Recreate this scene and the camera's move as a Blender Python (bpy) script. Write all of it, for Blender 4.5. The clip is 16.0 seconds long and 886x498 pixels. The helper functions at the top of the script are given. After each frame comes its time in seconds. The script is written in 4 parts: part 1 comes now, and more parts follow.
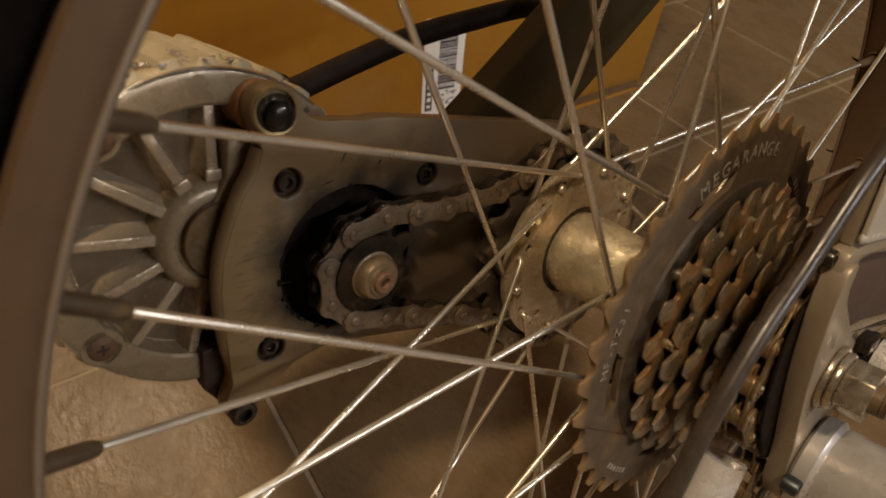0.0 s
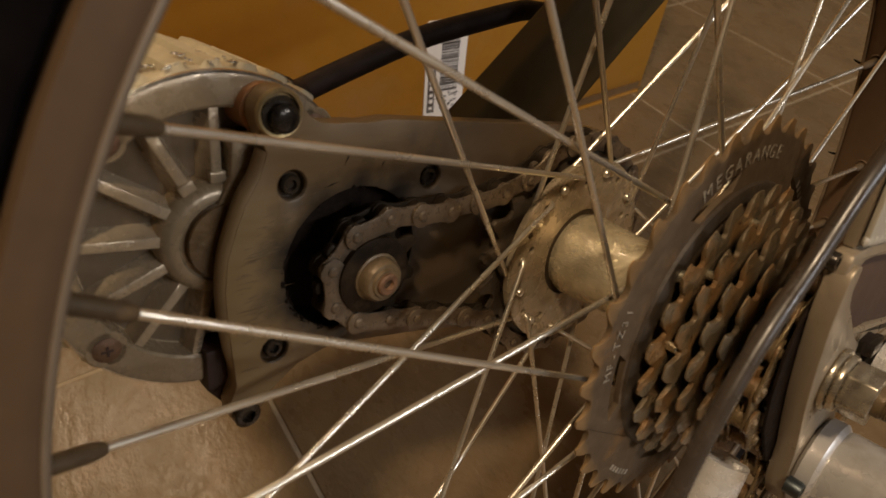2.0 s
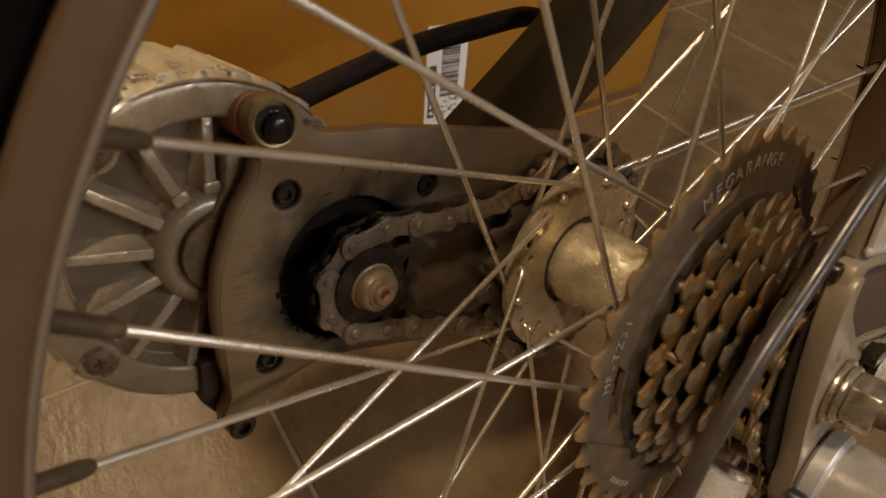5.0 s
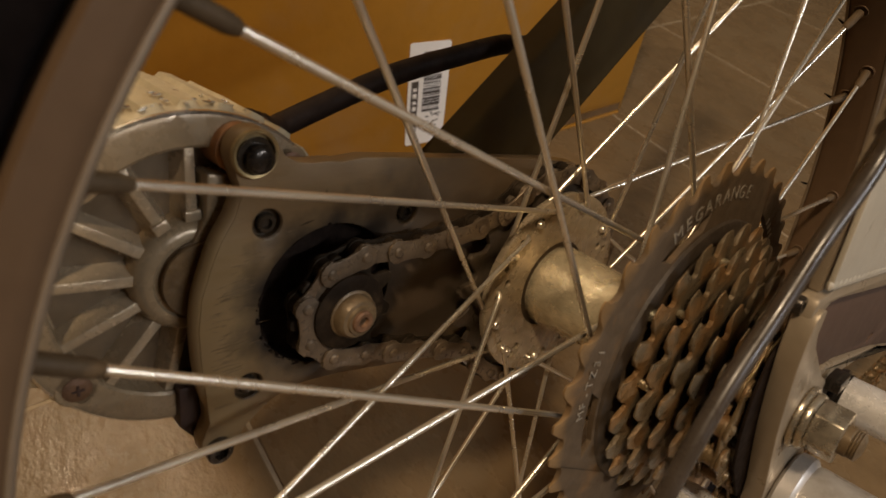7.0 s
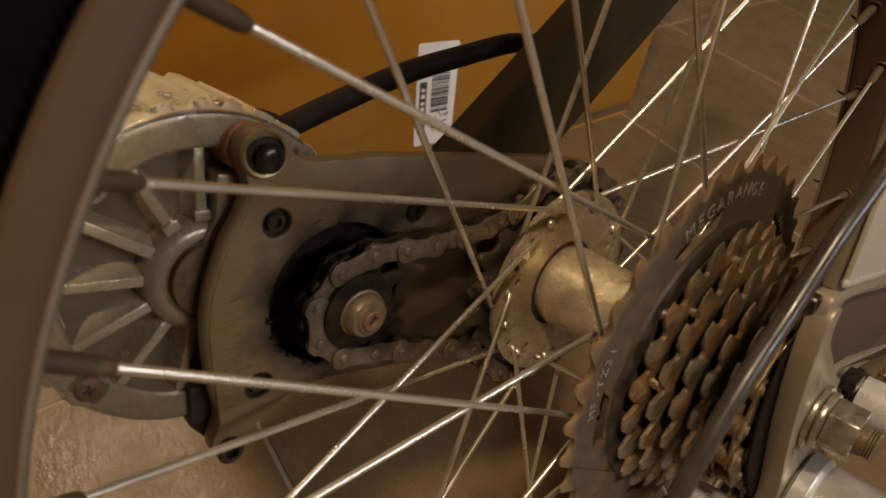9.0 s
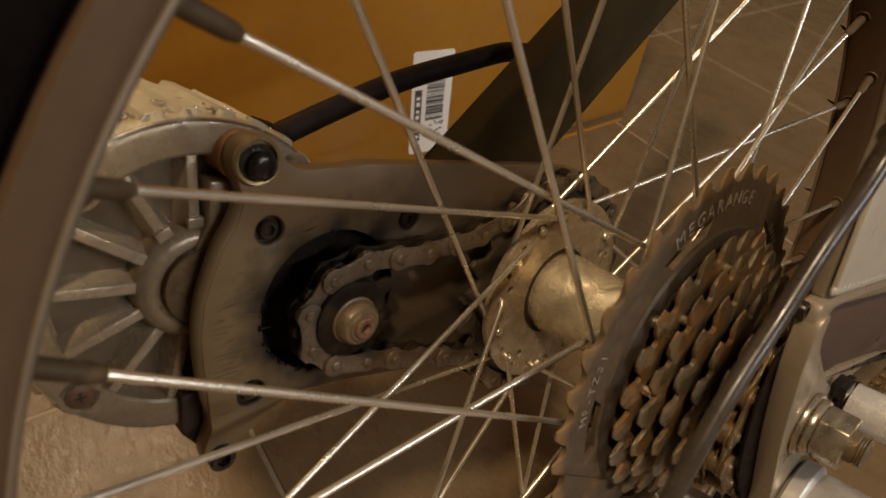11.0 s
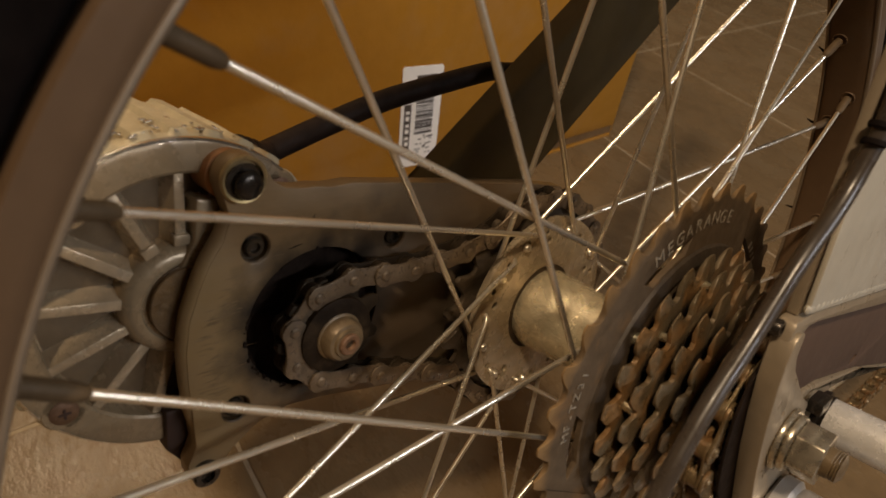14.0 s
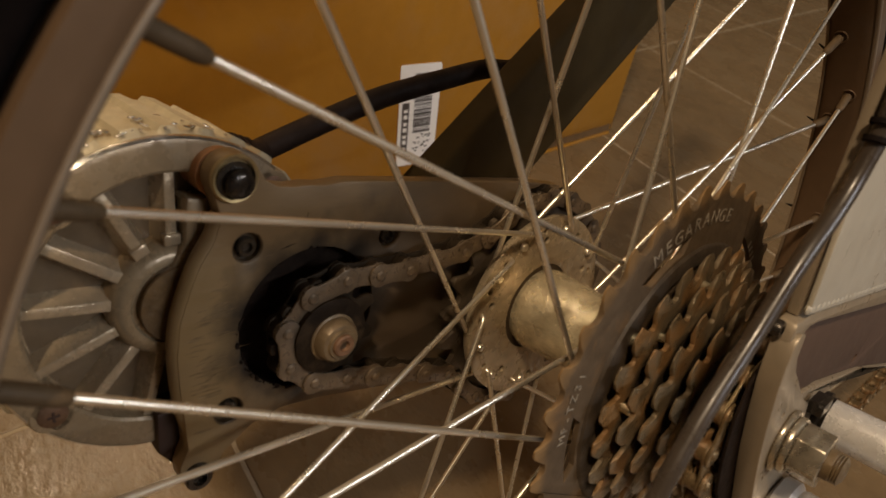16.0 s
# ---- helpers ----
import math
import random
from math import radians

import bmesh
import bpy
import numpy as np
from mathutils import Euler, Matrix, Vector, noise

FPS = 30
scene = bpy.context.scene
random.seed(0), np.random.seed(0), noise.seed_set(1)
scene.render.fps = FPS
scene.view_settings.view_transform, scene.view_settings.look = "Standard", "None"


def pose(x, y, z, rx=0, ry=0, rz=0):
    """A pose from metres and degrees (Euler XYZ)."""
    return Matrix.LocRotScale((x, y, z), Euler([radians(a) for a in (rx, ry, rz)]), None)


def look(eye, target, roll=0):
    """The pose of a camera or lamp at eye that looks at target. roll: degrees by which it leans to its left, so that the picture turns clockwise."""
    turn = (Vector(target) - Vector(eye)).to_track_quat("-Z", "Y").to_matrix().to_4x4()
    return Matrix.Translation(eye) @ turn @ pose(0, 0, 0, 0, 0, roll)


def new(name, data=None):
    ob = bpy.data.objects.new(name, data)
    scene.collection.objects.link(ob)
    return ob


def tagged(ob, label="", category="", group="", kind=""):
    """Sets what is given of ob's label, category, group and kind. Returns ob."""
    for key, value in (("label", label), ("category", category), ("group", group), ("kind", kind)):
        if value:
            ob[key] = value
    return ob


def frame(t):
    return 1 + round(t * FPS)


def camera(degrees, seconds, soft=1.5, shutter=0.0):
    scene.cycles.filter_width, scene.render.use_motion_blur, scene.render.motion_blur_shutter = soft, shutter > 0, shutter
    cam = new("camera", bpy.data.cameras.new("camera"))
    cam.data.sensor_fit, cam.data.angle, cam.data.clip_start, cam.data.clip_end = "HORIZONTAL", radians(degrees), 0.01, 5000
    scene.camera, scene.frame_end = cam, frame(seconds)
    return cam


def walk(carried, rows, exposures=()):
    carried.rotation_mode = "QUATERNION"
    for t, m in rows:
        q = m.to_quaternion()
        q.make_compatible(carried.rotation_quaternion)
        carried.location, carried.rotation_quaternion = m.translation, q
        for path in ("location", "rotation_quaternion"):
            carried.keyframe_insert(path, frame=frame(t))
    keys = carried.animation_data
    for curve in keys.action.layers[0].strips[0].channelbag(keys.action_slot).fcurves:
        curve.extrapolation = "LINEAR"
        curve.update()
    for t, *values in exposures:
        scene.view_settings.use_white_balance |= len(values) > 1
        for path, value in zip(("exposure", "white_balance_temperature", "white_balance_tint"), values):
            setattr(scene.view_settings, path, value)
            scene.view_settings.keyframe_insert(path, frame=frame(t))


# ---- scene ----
# ---- the camera and its path ----
cam = camera(68.4, 16.0, soft=1.5)
cam.data.dof.use_dof, cam.data.dof.focus_distance, cam.data.dof.aperture_fstop = True, 0.27, 19.0
ROWS = [
    (0.0, 0.0541, -0.1720, 0.4194, 45.945, -5.066, 53.344),
    (0.5, 0.0531, -0.1718, 0.4185, 45.819, -4.902, 53.390),
    (1.0, 0.0536, -0.1720, 0.4190, 46.102, -4.973, 53.335),
    (1.5, 0.0554, -0.1720, 0.4209, 46.040, -5.027, 53.357),
    (2.0, 0.0538, -0.1726, 0.4198, 46.031, -5.052, 53.473),
    (2.5, 0.0534, -0.1717, 0.4187, 46.082, -5.541, 53.136),
    (3.0, 0.0530, -0.1717, 0.4181, 46.074, -5.162, 53.224),
    (3.5, 0.0528, -0.1716, 0.4178, 45.924, -4.917, 53.371),
    (4.0, 0.0525, -0.1711, 0.4181, 46.183, -4.714, 53.526),
    (6.5, 0.0525, -0.1683, 0.4249, 46.768, -5.424, 53.339),
    (7.0, 0.0515, -0.1686, 0.4266, 47.168, -6.346, 52.714),
    (7.5, 0.0523, -0.1670, 0.4267, 47.498, -5.664, 52.855),
    (8.0, 0.0524, -0.1673, 0.4275, 47.695, -5.669, 52.884),
    (8.5, 0.0524, -0.1677, 0.4278, 47.648, -5.988, 52.745),
    (9.0, 0.0514, -0.1687, 0.4256, 47.233, -5.645, 53.128),
    (11.5, 0.0535, -0.1680, 0.4269, 48.155, -6.095, 52.840),
    (12.0, 0.0544, -0.1678, 0.4275, 48.226, -6.436, 52.704),
    (12.5, 0.0535, -0.1679, 0.4270, 48.323, -6.330, 52.780),
    (13.0, 0.0542, -0.1666, 0.4283, 48.769, -6.234, 52.590),
    (13.5, 0.0542, -0.1674, 0.4290, 48.862, -6.334, 52.585),
    (14.0, 0.0542, -0.1676, 0.4297, 48.982, -6.663, 52.422),
    (14.5, 0.0535, -0.1675, 0.4285, 48.809, -6.943, 52.229),
    (15.0, 0.0536, -0.1659, 0.4284, 48.957, -7.006, 52.113),
    (15.5, 0.0534, -0.1650, 0.4281, 48.935, -6.687, 52.211),
    (16.0, 0.0533, -0.1650, 0.4282, 48.880, -6.635, 52.364),
]
walk(cam, [(t, pose(x, y, z, rx, ry, rz)) for t, x, y, z, rx, ry, rz in ROWS])

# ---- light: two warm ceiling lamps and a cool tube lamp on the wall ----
world = bpy.data.worlds.new("room_air")
scene.world = world
world.use_nodes = True
world.node_tree.nodes["Background"].inputs[0].default_value = (1.0, 0.76, 0.52, 1)
world.node_tree.nodes["Background"].inputs[1].default_value = 0.045
scene.view_settings.exposure = 0.0


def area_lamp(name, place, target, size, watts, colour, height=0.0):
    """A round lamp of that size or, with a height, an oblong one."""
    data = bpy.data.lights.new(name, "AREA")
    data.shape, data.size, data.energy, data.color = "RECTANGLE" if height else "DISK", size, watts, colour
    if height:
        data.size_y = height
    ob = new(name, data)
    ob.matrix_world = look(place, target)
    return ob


area_lamp("ceiling_lamp_light", (0.38, -0.75, 2.2), (0.0, 0.0, 0.2), 0.20, 27.5, (1.0, 0.76, 0.505))
area_lamp("second_ceiling_light", (-1.78, -0.12, 2.3), (0.0, 0.0, 0.2), 0.22, 12, (1.0, 0.77, 0.50))
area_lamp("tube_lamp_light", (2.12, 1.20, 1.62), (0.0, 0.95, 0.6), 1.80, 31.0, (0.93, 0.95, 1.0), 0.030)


# ---- materials ----
def mat(name, colour, rough=0.5, metal=0.0, vary=0.25, scale=40.0, bump=0.0, bump_scale=None, dirt=None, dirt_scale=12.0, dirt_amount=0.5,
        stretch=(1, 1, 1), coat=0.0, per_piece=0.0, rough_vary=0.15, placed=False):
    """A surface with fine grain, broad stains (dirt is their colour) and relief, in metres of the object's own space."""
    m = bpy.data.materials.new(name)
    m.use_nodes = True
    nt = m.node_tree
    n, l = nt.nodes, nt.links
    b = n["Principled BSDF"]
    co = n.new("ShaderNodeTexCoord")
    mp = n.new("ShaderNodeMapping")
    mp.inputs["Scale"].default_value = stretch
    l.new(n.new("ShaderNodeNewGeometry").outputs["Position"] if placed else co.outputs["Object"], mp.inputs[0])

    def tex(s, detail=6, rough_=0.6):
        t = n.new("ShaderNodeTexNoise")
        t.inputs["Scale"].default_value, t.inputs["Detail"].default_value, t.inputs["Roughness"].default_value = s, detail, rough_
        l.new(mp.outputs[0], t.inputs["Vector"])
        return t

    grain = tex(scale)
    ramp = n.new("ShaderNodeMapRange")
    ramp.inputs[1].default_value, ramp.inputs[2].default_value = 0.3, 0.7
    ramp.inputs[3].default_value, ramp.inputs[4].default_value = 1 - vary, 1 + vary
    l.new(grain.outputs["Fac"], ramp.inputs[0])
    mul = n.new("ShaderNodeMix")
    mul.data_type, mul.blend_type = "RGBA", "MULTIPLY"
    mul.inputs["Factor"].default_value = 1
    mul.inputs["A"].default_value = (*colour, 1)
    l.new(ramp.outputs[0], mul.inputs["B"])
    out = mul.outputs["Result"]
    if dirt:
        st = tex(dirt_scale, 8, 0.65)
        r2 = n.new("ShaderNodeMapRange")
        r2.inputs[1].default_value, r2.inputs[2].default_value = 0.62 - 0.3 * dirt_amount, 0.78 - 0.3 * dirt_amount
        l.new(st.outputs["Fac"], r2.inputs[0])
        mx = n.new("ShaderNodeMix")
        mx.data_type = "RGBA"
        l.new(r2.outputs[0], mx.inputs["Factor"])
        l.new(out, mx.inputs["A"])
        mx.inputs["B"].default_value = (*dirt, 1)
        out = mx.outputs["Result"]
        if metal > 0:
            r3 = n.new("ShaderNodeMapRange")
            r3.inputs[3].default_value, r3.inputs[4].default_value = metal, metal * 0.25
            l.new(r2.outputs[0], r3.inputs[0])
            l.new(r3.outputs[0], b.inputs["Metallic"])
    if per_piece:
        oi = n.new("ShaderNodeObjectInfo")
        r4 = n.new("ShaderNodeMapRange")
        r4.inputs[3].default_value, r4.inputs[4].default_value = 1 - per_piece, 1 + per_piece
        l.new(oi.outputs["Random"], r4.inputs[0])
        m2 = n.new("ShaderNodeMix")
        m2.data_type, m2.blend_type = "RGBA", "MULTIPLY"
        m2.inputs["Factor"].default_value = 1
        l.new(out, m2.inputs["A"])
        l.new(r4.outputs[0], m2.inputs["B"])
        out = m2.outputs["Result"]
    l.new(out, b.inputs["Base Color"])
    if not (dirt and metal > 0):
        b.inputs["Metallic"].default_value = metal
    rr = n.new("ShaderNodeMapRange")
    rr.inputs[1].default_value, rr.inputs[2].default_value = 0.3, 0.7
    rr.inputs[3].default_value, rr.inputs[4].default_value = max(0.03, rough - rough_vary), min(1.0, rough + rough_vary)
    l.new(tex(scale * 0.6).outputs["Fac"], rr.inputs[0])
    l.new(rr.outputs[0], b.inputs["Roughness"])
    b.inputs["Coat Weight"].default_value = coat
    if bump:
        bp = n.new("ShaderNodeBump")
        bp.inputs["Strength"].default_value, bp.inputs["Distance"].default_value = 1.0, bump
        l.new(tex(bump_scale or scale, 5).outputs["Fac"], bp.inputs["Height"])
        l.new(bp.outputs[0], b.inputs["Normal"])
    return m


ALU = mat("polished_aluminium", (0.66, 0.64, 0.60), 0.22, 0.95, 0.08, 300, 0.0001, 500, (0.35, 0.30, 0.24), 25, 0.15, rough_vary=0.08)
PLATE = mat("greasy_aluminium_plate", (0.250, 0.165, 0.081), 0.45, 0.2, 0.07, 160, 0.0001, 300, (0.24, 0.155, 0.075), 34, 0.35, stretch=(1, 0.4, 2.0))
BOSS = mat("stained_boss", (0.15, 0.090, 0.038), 0.45, 0.2, 0.3, 220, 0.0005, 400, (0.08, 0.05, 0.025), 70, 0.4)
BORE = mat("greasy_bore", (0.115, 0.072, 0.034), 0.4, 0.2, 0.3, 300, 0.0003, 500, (0.05, 0.033, 0.017), 120, 0.4)
STREAK = mat("dried_oil_streak", (0.185, 0.120, 0.058), 0.5, 0.1, 0.3, 300)
CAST = mat("cast_aluminium", (0.320, 0.236, 0.140), 0.27, 0.25, 0.09, 260, 0.0001, 500, (0.25, 0.20, 0.14), 30, 0.22, coat=0.25)
# darker than the cover: the shade inside the pockets is put into this colour
RECESS = mat("shaded_recess", (0.160, 0.113, 0.066), 0.4, 0.2, 0.12, 200, 0.0001, 400, (0.115, 0.080, 0.046), 45, 0.35, coat=0.2)
RIB = mat("rubbed_bare_aluminium", (0.46, 0.36, 0.235), 0.24, 0.4, 0.12, 260, 0.0003, 500, (0.28, 0.22, 0.15), 60, 0.2, coat=0.4)
SHAFTNUT = mat("dull_tan_steel", (0.165, 0.115, 0.062), 0.42, 0.25, 0.2, 300, 0.0003, 500, (0.16, 0.105, 0.055), 90, 0.35)
RIM = mat("brushed_rim", (0.118, 0.073, 0.041), 0.50, 0.12, 0.06, 180, 0, None, (0.13, 0.10, 0.075), 14, 0.25)
# lighter than the rim: the light caught by its rounded lip, as colour
LIP = mat("lit_rim_lip", (0.22, 0.17, 0.12), 0.45, 0.3, 0.06, 180, 0, None, (0.18, 0.135, 0.09), 20, 0.25)
CORD = mat("black_cable_rubber", (0.018, 0.011, 0.008), 0.6, 0, 0.3, 150, 0.0002, 400)
RUBBER = mat("black_rubber", (0.010, 0.007, 0.006), 0.75, 0, 0.3, 150, 0.0003, 300)
SPOKE = mat("galvanised_spoke", (0.87, 0.79, 0.65), 0.28, 0.86, 0.05, 60, rough_vary=0.03)
NIPPLE = mat("tarnished_nipple", (0.115, 0.076, 0.040), 0.65, 0.1, 0.2, 300, 0, None, (0.10, 0.068, 0.038), 90, 0.4)
SHELL = mat("worn_hub_shell", (0.70, 0.60, 0.40), 0.22, 0.60, 0.20, 230, 0.0004, 900, (0.16, 0.105, 0.05), 210, 0.22, coat=0.35)
HUBCOG = mat("oily_brown_sprocket", (0.115, 0.085, 0.055), 0.42, 0.4, 0.2, 250, 0.0003, 500, (0.05, 0.036, 0.024), 60, 0.45)
SLUDGE = mat("dark_grease_on_steel", (0.020, 0.013, 0.008), 0.55, 0.0, 0.4, 260, 0.0004, 400, (0.042, 0.028, 0.016), 120, 0.4)
GROOVE = mat("dark_brown_groove", (0.055, 0.038, 0.022), 0.6, 0.0, 0.3, 300)
BIGCOG = mat("dark_steel_cog", (0.112, 0.079, 0.049), 0.60, 0.12, 0.15, 250, 0.0002, 600, (0.19, 0.11, 0.05), 50, 0.2)
INNER = mat("oily_dark_ring", (0.062, 0.046, 0.032), 0.5, 0.15, 0.15, 250, 0.0002, 600, (0.03, 0.022, 0.015), 50, 0.3)
CHAIN = mat("oily_chain", (0.20, 0.15, 0.10), 0.34, 0.55, 0.25, 400, 0, None, (0.10, 0.065, 0.04), 90, 0.35)
CHAINDARK = mat("greasy_chain_inside", (0.035, 0.025, 0.016), 0.5, 0.2, 0.3, 300)
RUSTCHAIN = mat("rusty_chain", (0.20, 0.140, 0.072), 0.25, 0.5, 0.3, 400, 0.0003, 900, (0.17, 0.082, 0.028), 110, 0.45)
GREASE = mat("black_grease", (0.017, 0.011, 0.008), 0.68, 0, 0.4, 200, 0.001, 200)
DARKSTEEL = mat("blackened_steel", (0.05, 0.042, 0.035), 0.18, 0.7, 0.25, 300)
BOLT = mat("greasy_dark_bolt", (0.07, 0.055, 0.04), 0.26, 0.7, 0.2, 300, 0, None, (0.05, 0.035, 0.02), 80, 0.4)
NUT = mat("zinc_nut", (0.52, 0.46, 0.36), 0.26, 0.85, 0.15, 300, 0, None, (0.20, 0.135, 0.07), 80, 0.3)
CREAM = mat("cream_frame_paint", (0.50, 0.455, 0.365), 0.38, 0, 0.05, 120, 0.0001, 300, (0.50, 0.43, 0.32), 20, 0.12)
SILVER = mat("silver_frame_paint", (0.30, 0.240, 0.168), 0.36, 0.2, 0.06, 120, 0.0001, 300, (0.28, 0.23, 0.17), 18, 0.2)
OLIVE = mat("olive_frame_paint", (0.068, 0.045, 0.018), 0.75, 0.0, 0.08, 90, 0.0001, 250, (0.06, 0.043, 0.024), 14, 0.4)
CARD = mat("brown_cardboard", (0.41, 0.180, 0.009), 0.85, 0, 0.05, 60, 0.0003, 150, (0.40, 0.195, 0.04), 8, 0.3)
PAPER = mat("white_label_paper", (0.90, 0.86, 0.82), 0.6, 0, 0.03, 100)
INK = mat("black_ink", (0.075, 0.06, 0.05), 0.6, 0, 0.1, 100)
TILE = mat("beige_stone_tile", (0.190, 0.127, 0.065), 0.27, 0, 0.15, 30, 0.0011, 90, (0.205, 0.143, 0.078), 9, 0.5, stretch=(1, 1.5, 1), per_piece=0.10, placed=True)
GROUT = mat("light_grout", (0.37, 0.295, 0.195), 0.85, 0, 0.15, 200)
FLANGE = mat("scuffed_flange", (0.48, 0.385, 0.255), 0.27, 0.45, 0.15, 220, 0.0002, 500, (0.24, 0.165, 0.09), 45, 0.22)
CASTSKIN = mat("pitted_aluminium_skin", (0.50, 0.42, 0.275), 0.50, 0.2, 0.12, 180, 0.0004, 420, (0.36, 0.285, 0.18), 40, 0.3, coat=0.05)
RUSTY = mat("rusty_steel", (0.18, 0.095, 0.05), 0.6, 0.3, 0.25, 300, 0.0003, 700, (0.14, 0.07, 0.03), 90, 0.4)
DARKRED = mat("dark_red_primer", (0.050, 0.024, 0.015), 0.6, 0, 0.2, 200)
BRASSY = mat("dull_brass", (0.46, 0.34, 0.16), 0.45, 0.7, 0.15, 250, 0, None, (0.22, 0.15, 0.07), 70, 0.35)
COPPER = mat("coppery_brown", (0.42, 0.20, 0.08), 0.5, 0.35, 0.2, 250, 0, None, (0.16, 0.08, 0.04), 60, 0.35)
RIVET = mat("bright_rivet", (0.75, 0.70, 0.52), 0.25, 0.95, 0.1, 300)
PRINT = mat("faded_white_print", (0.28, 0.24, 0.185), 0.7, 0, 0.4, 500)
CABLE = mat("dark_grey_housing", (0.055, 0.042, 0.032), 0.28, 0.0, 0.15, 200)
KNUCKLE = mat("grey_cast_knuckle", (0.58, 0.56, 0.54), 0.34, 0.35, 0.06, 150, 0.0001, 300, (0.32, 0.28, 0.24), 30, 0.2)
SATIN = mat("satin_aluminium", (0.86, 0.84, 0.82), 0.27, 0.40, 0.08, 300, 0.0002, 400)
# darker than the silver frame: shade under the lip is put into this brown
WEB = mat("shaded_web_brown", (0.100, 0.063, 0.045), 0.7, 0.0, 0.06, 120, 0.0001, 300)
ZINC = mat("blue_zinc", (0.08, 0.092, 0.095), 0.35, 0.85, 0.12, 300)
CARDEDGE = mat("dark_card_edge", (0.16, 0.09, 0.035), 0.9, 0, 0.2, 80)
WALL = mat("tan_wall", (0.24, 0.19, 0.13), 0.9, 0, 0.04, 20)
CEIL = mat("white_ceiling", (0.45, 0.41, 0.34), 0.9, 0, 0.03, 20)


for dull, level in ((GREASE, 0.07), (RUBBER, 0.07), (CHAINDARK, 0.07), (OLIVE, 0.07), (GROOVE, 0.07), (CORD, 0.12), (RIM, 0.2), (BIGCOG, 0.2), (WEB, 0.15), (NIPPLE, 0.2), (SILVER, 0.35), (SLUDGE, 0.07)):
    dull.node_tree.nodes["Principled BSDF"].inputs["Specular IOR Level"].default_value = level


def oil_stain(m, centre, radii, colour, strength):
    """Adds a ragged oily stain of that size (in the object's y, z) to a material made by mat()."""
    nt = m.node_tree
    n, l = nt.nodes, nt.links
    b = n["Principled BSDF"]
    old = b.inputs["Base Color"].links[0].from_socket
    co = n.new("ShaderNodeTexCoord")
    mp = n.new("ShaderNodeMapping")
    mp.vector_type = "TEXTURE"
    mp.inputs["Location"].default_value = (0, *centre)
    mp.inputs["Scale"].default_value = (1000, *radii)
    l.new(co.outputs["Object"], mp.inputs[0])
    ln = n.new("ShaderNodeVectorMath")
    ln.operation = "LENGTH"
    l.new(mp.outputs[0], ln.inputs[0])
    tx = n.new("ShaderNodeTexNoise")
    tx.inputs["Scale"].default_value, tx.inputs["Detail"].default_value = 90, 7
    l.new(co.outputs["Object"], tx.inputs["Vector"])
    ad = n.new("ShaderNodeMath")
    ad.operation = "MULTIPLY_ADD"
    ad.inputs[1].default_value = 0.9
    l.new(tx.outputs["Fac"], ad.inputs[0])
    l.new(ln.outputs["Value"], ad.inputs[2])
    mr = n.new("ShaderNodeMapRange")
    mr.inputs[1].default_value, mr.inputs[2].default_value = 1.15, 1.6
    mr.inputs[3].default_value, mr.inputs[4].default_value = strength, 0.0
    l.new(ad.outputs[0], mr.inputs[0])
    mx = n.new("ShaderNodeMix")
    mx.data_type = "RGBA"
    l.new(mr.outputs[0], mx.inputs["Factor"])
    l.new(old, mx.inputs["A"])
    mx.inputs["B"].default_value = (*colour, 1)
    l.new(mx.outputs["Result"], b.inputs["Base Color"])


oil_stain(PLATE, (-0.062, 0.012), (0.056, 0.034), (0.115, 0.085, 0.058), 0.85)
oil_stain(PLATE, (-0.030, 0.040), (0.062, 0.024), (0.12, 0.083, 0.05), 0.65)
oil_stain(PLATE, (-0.132, 0.012), (0.011, 0.040), (0.27, 0.180, 0.078), 0.7)
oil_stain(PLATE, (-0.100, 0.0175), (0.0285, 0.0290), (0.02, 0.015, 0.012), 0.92)



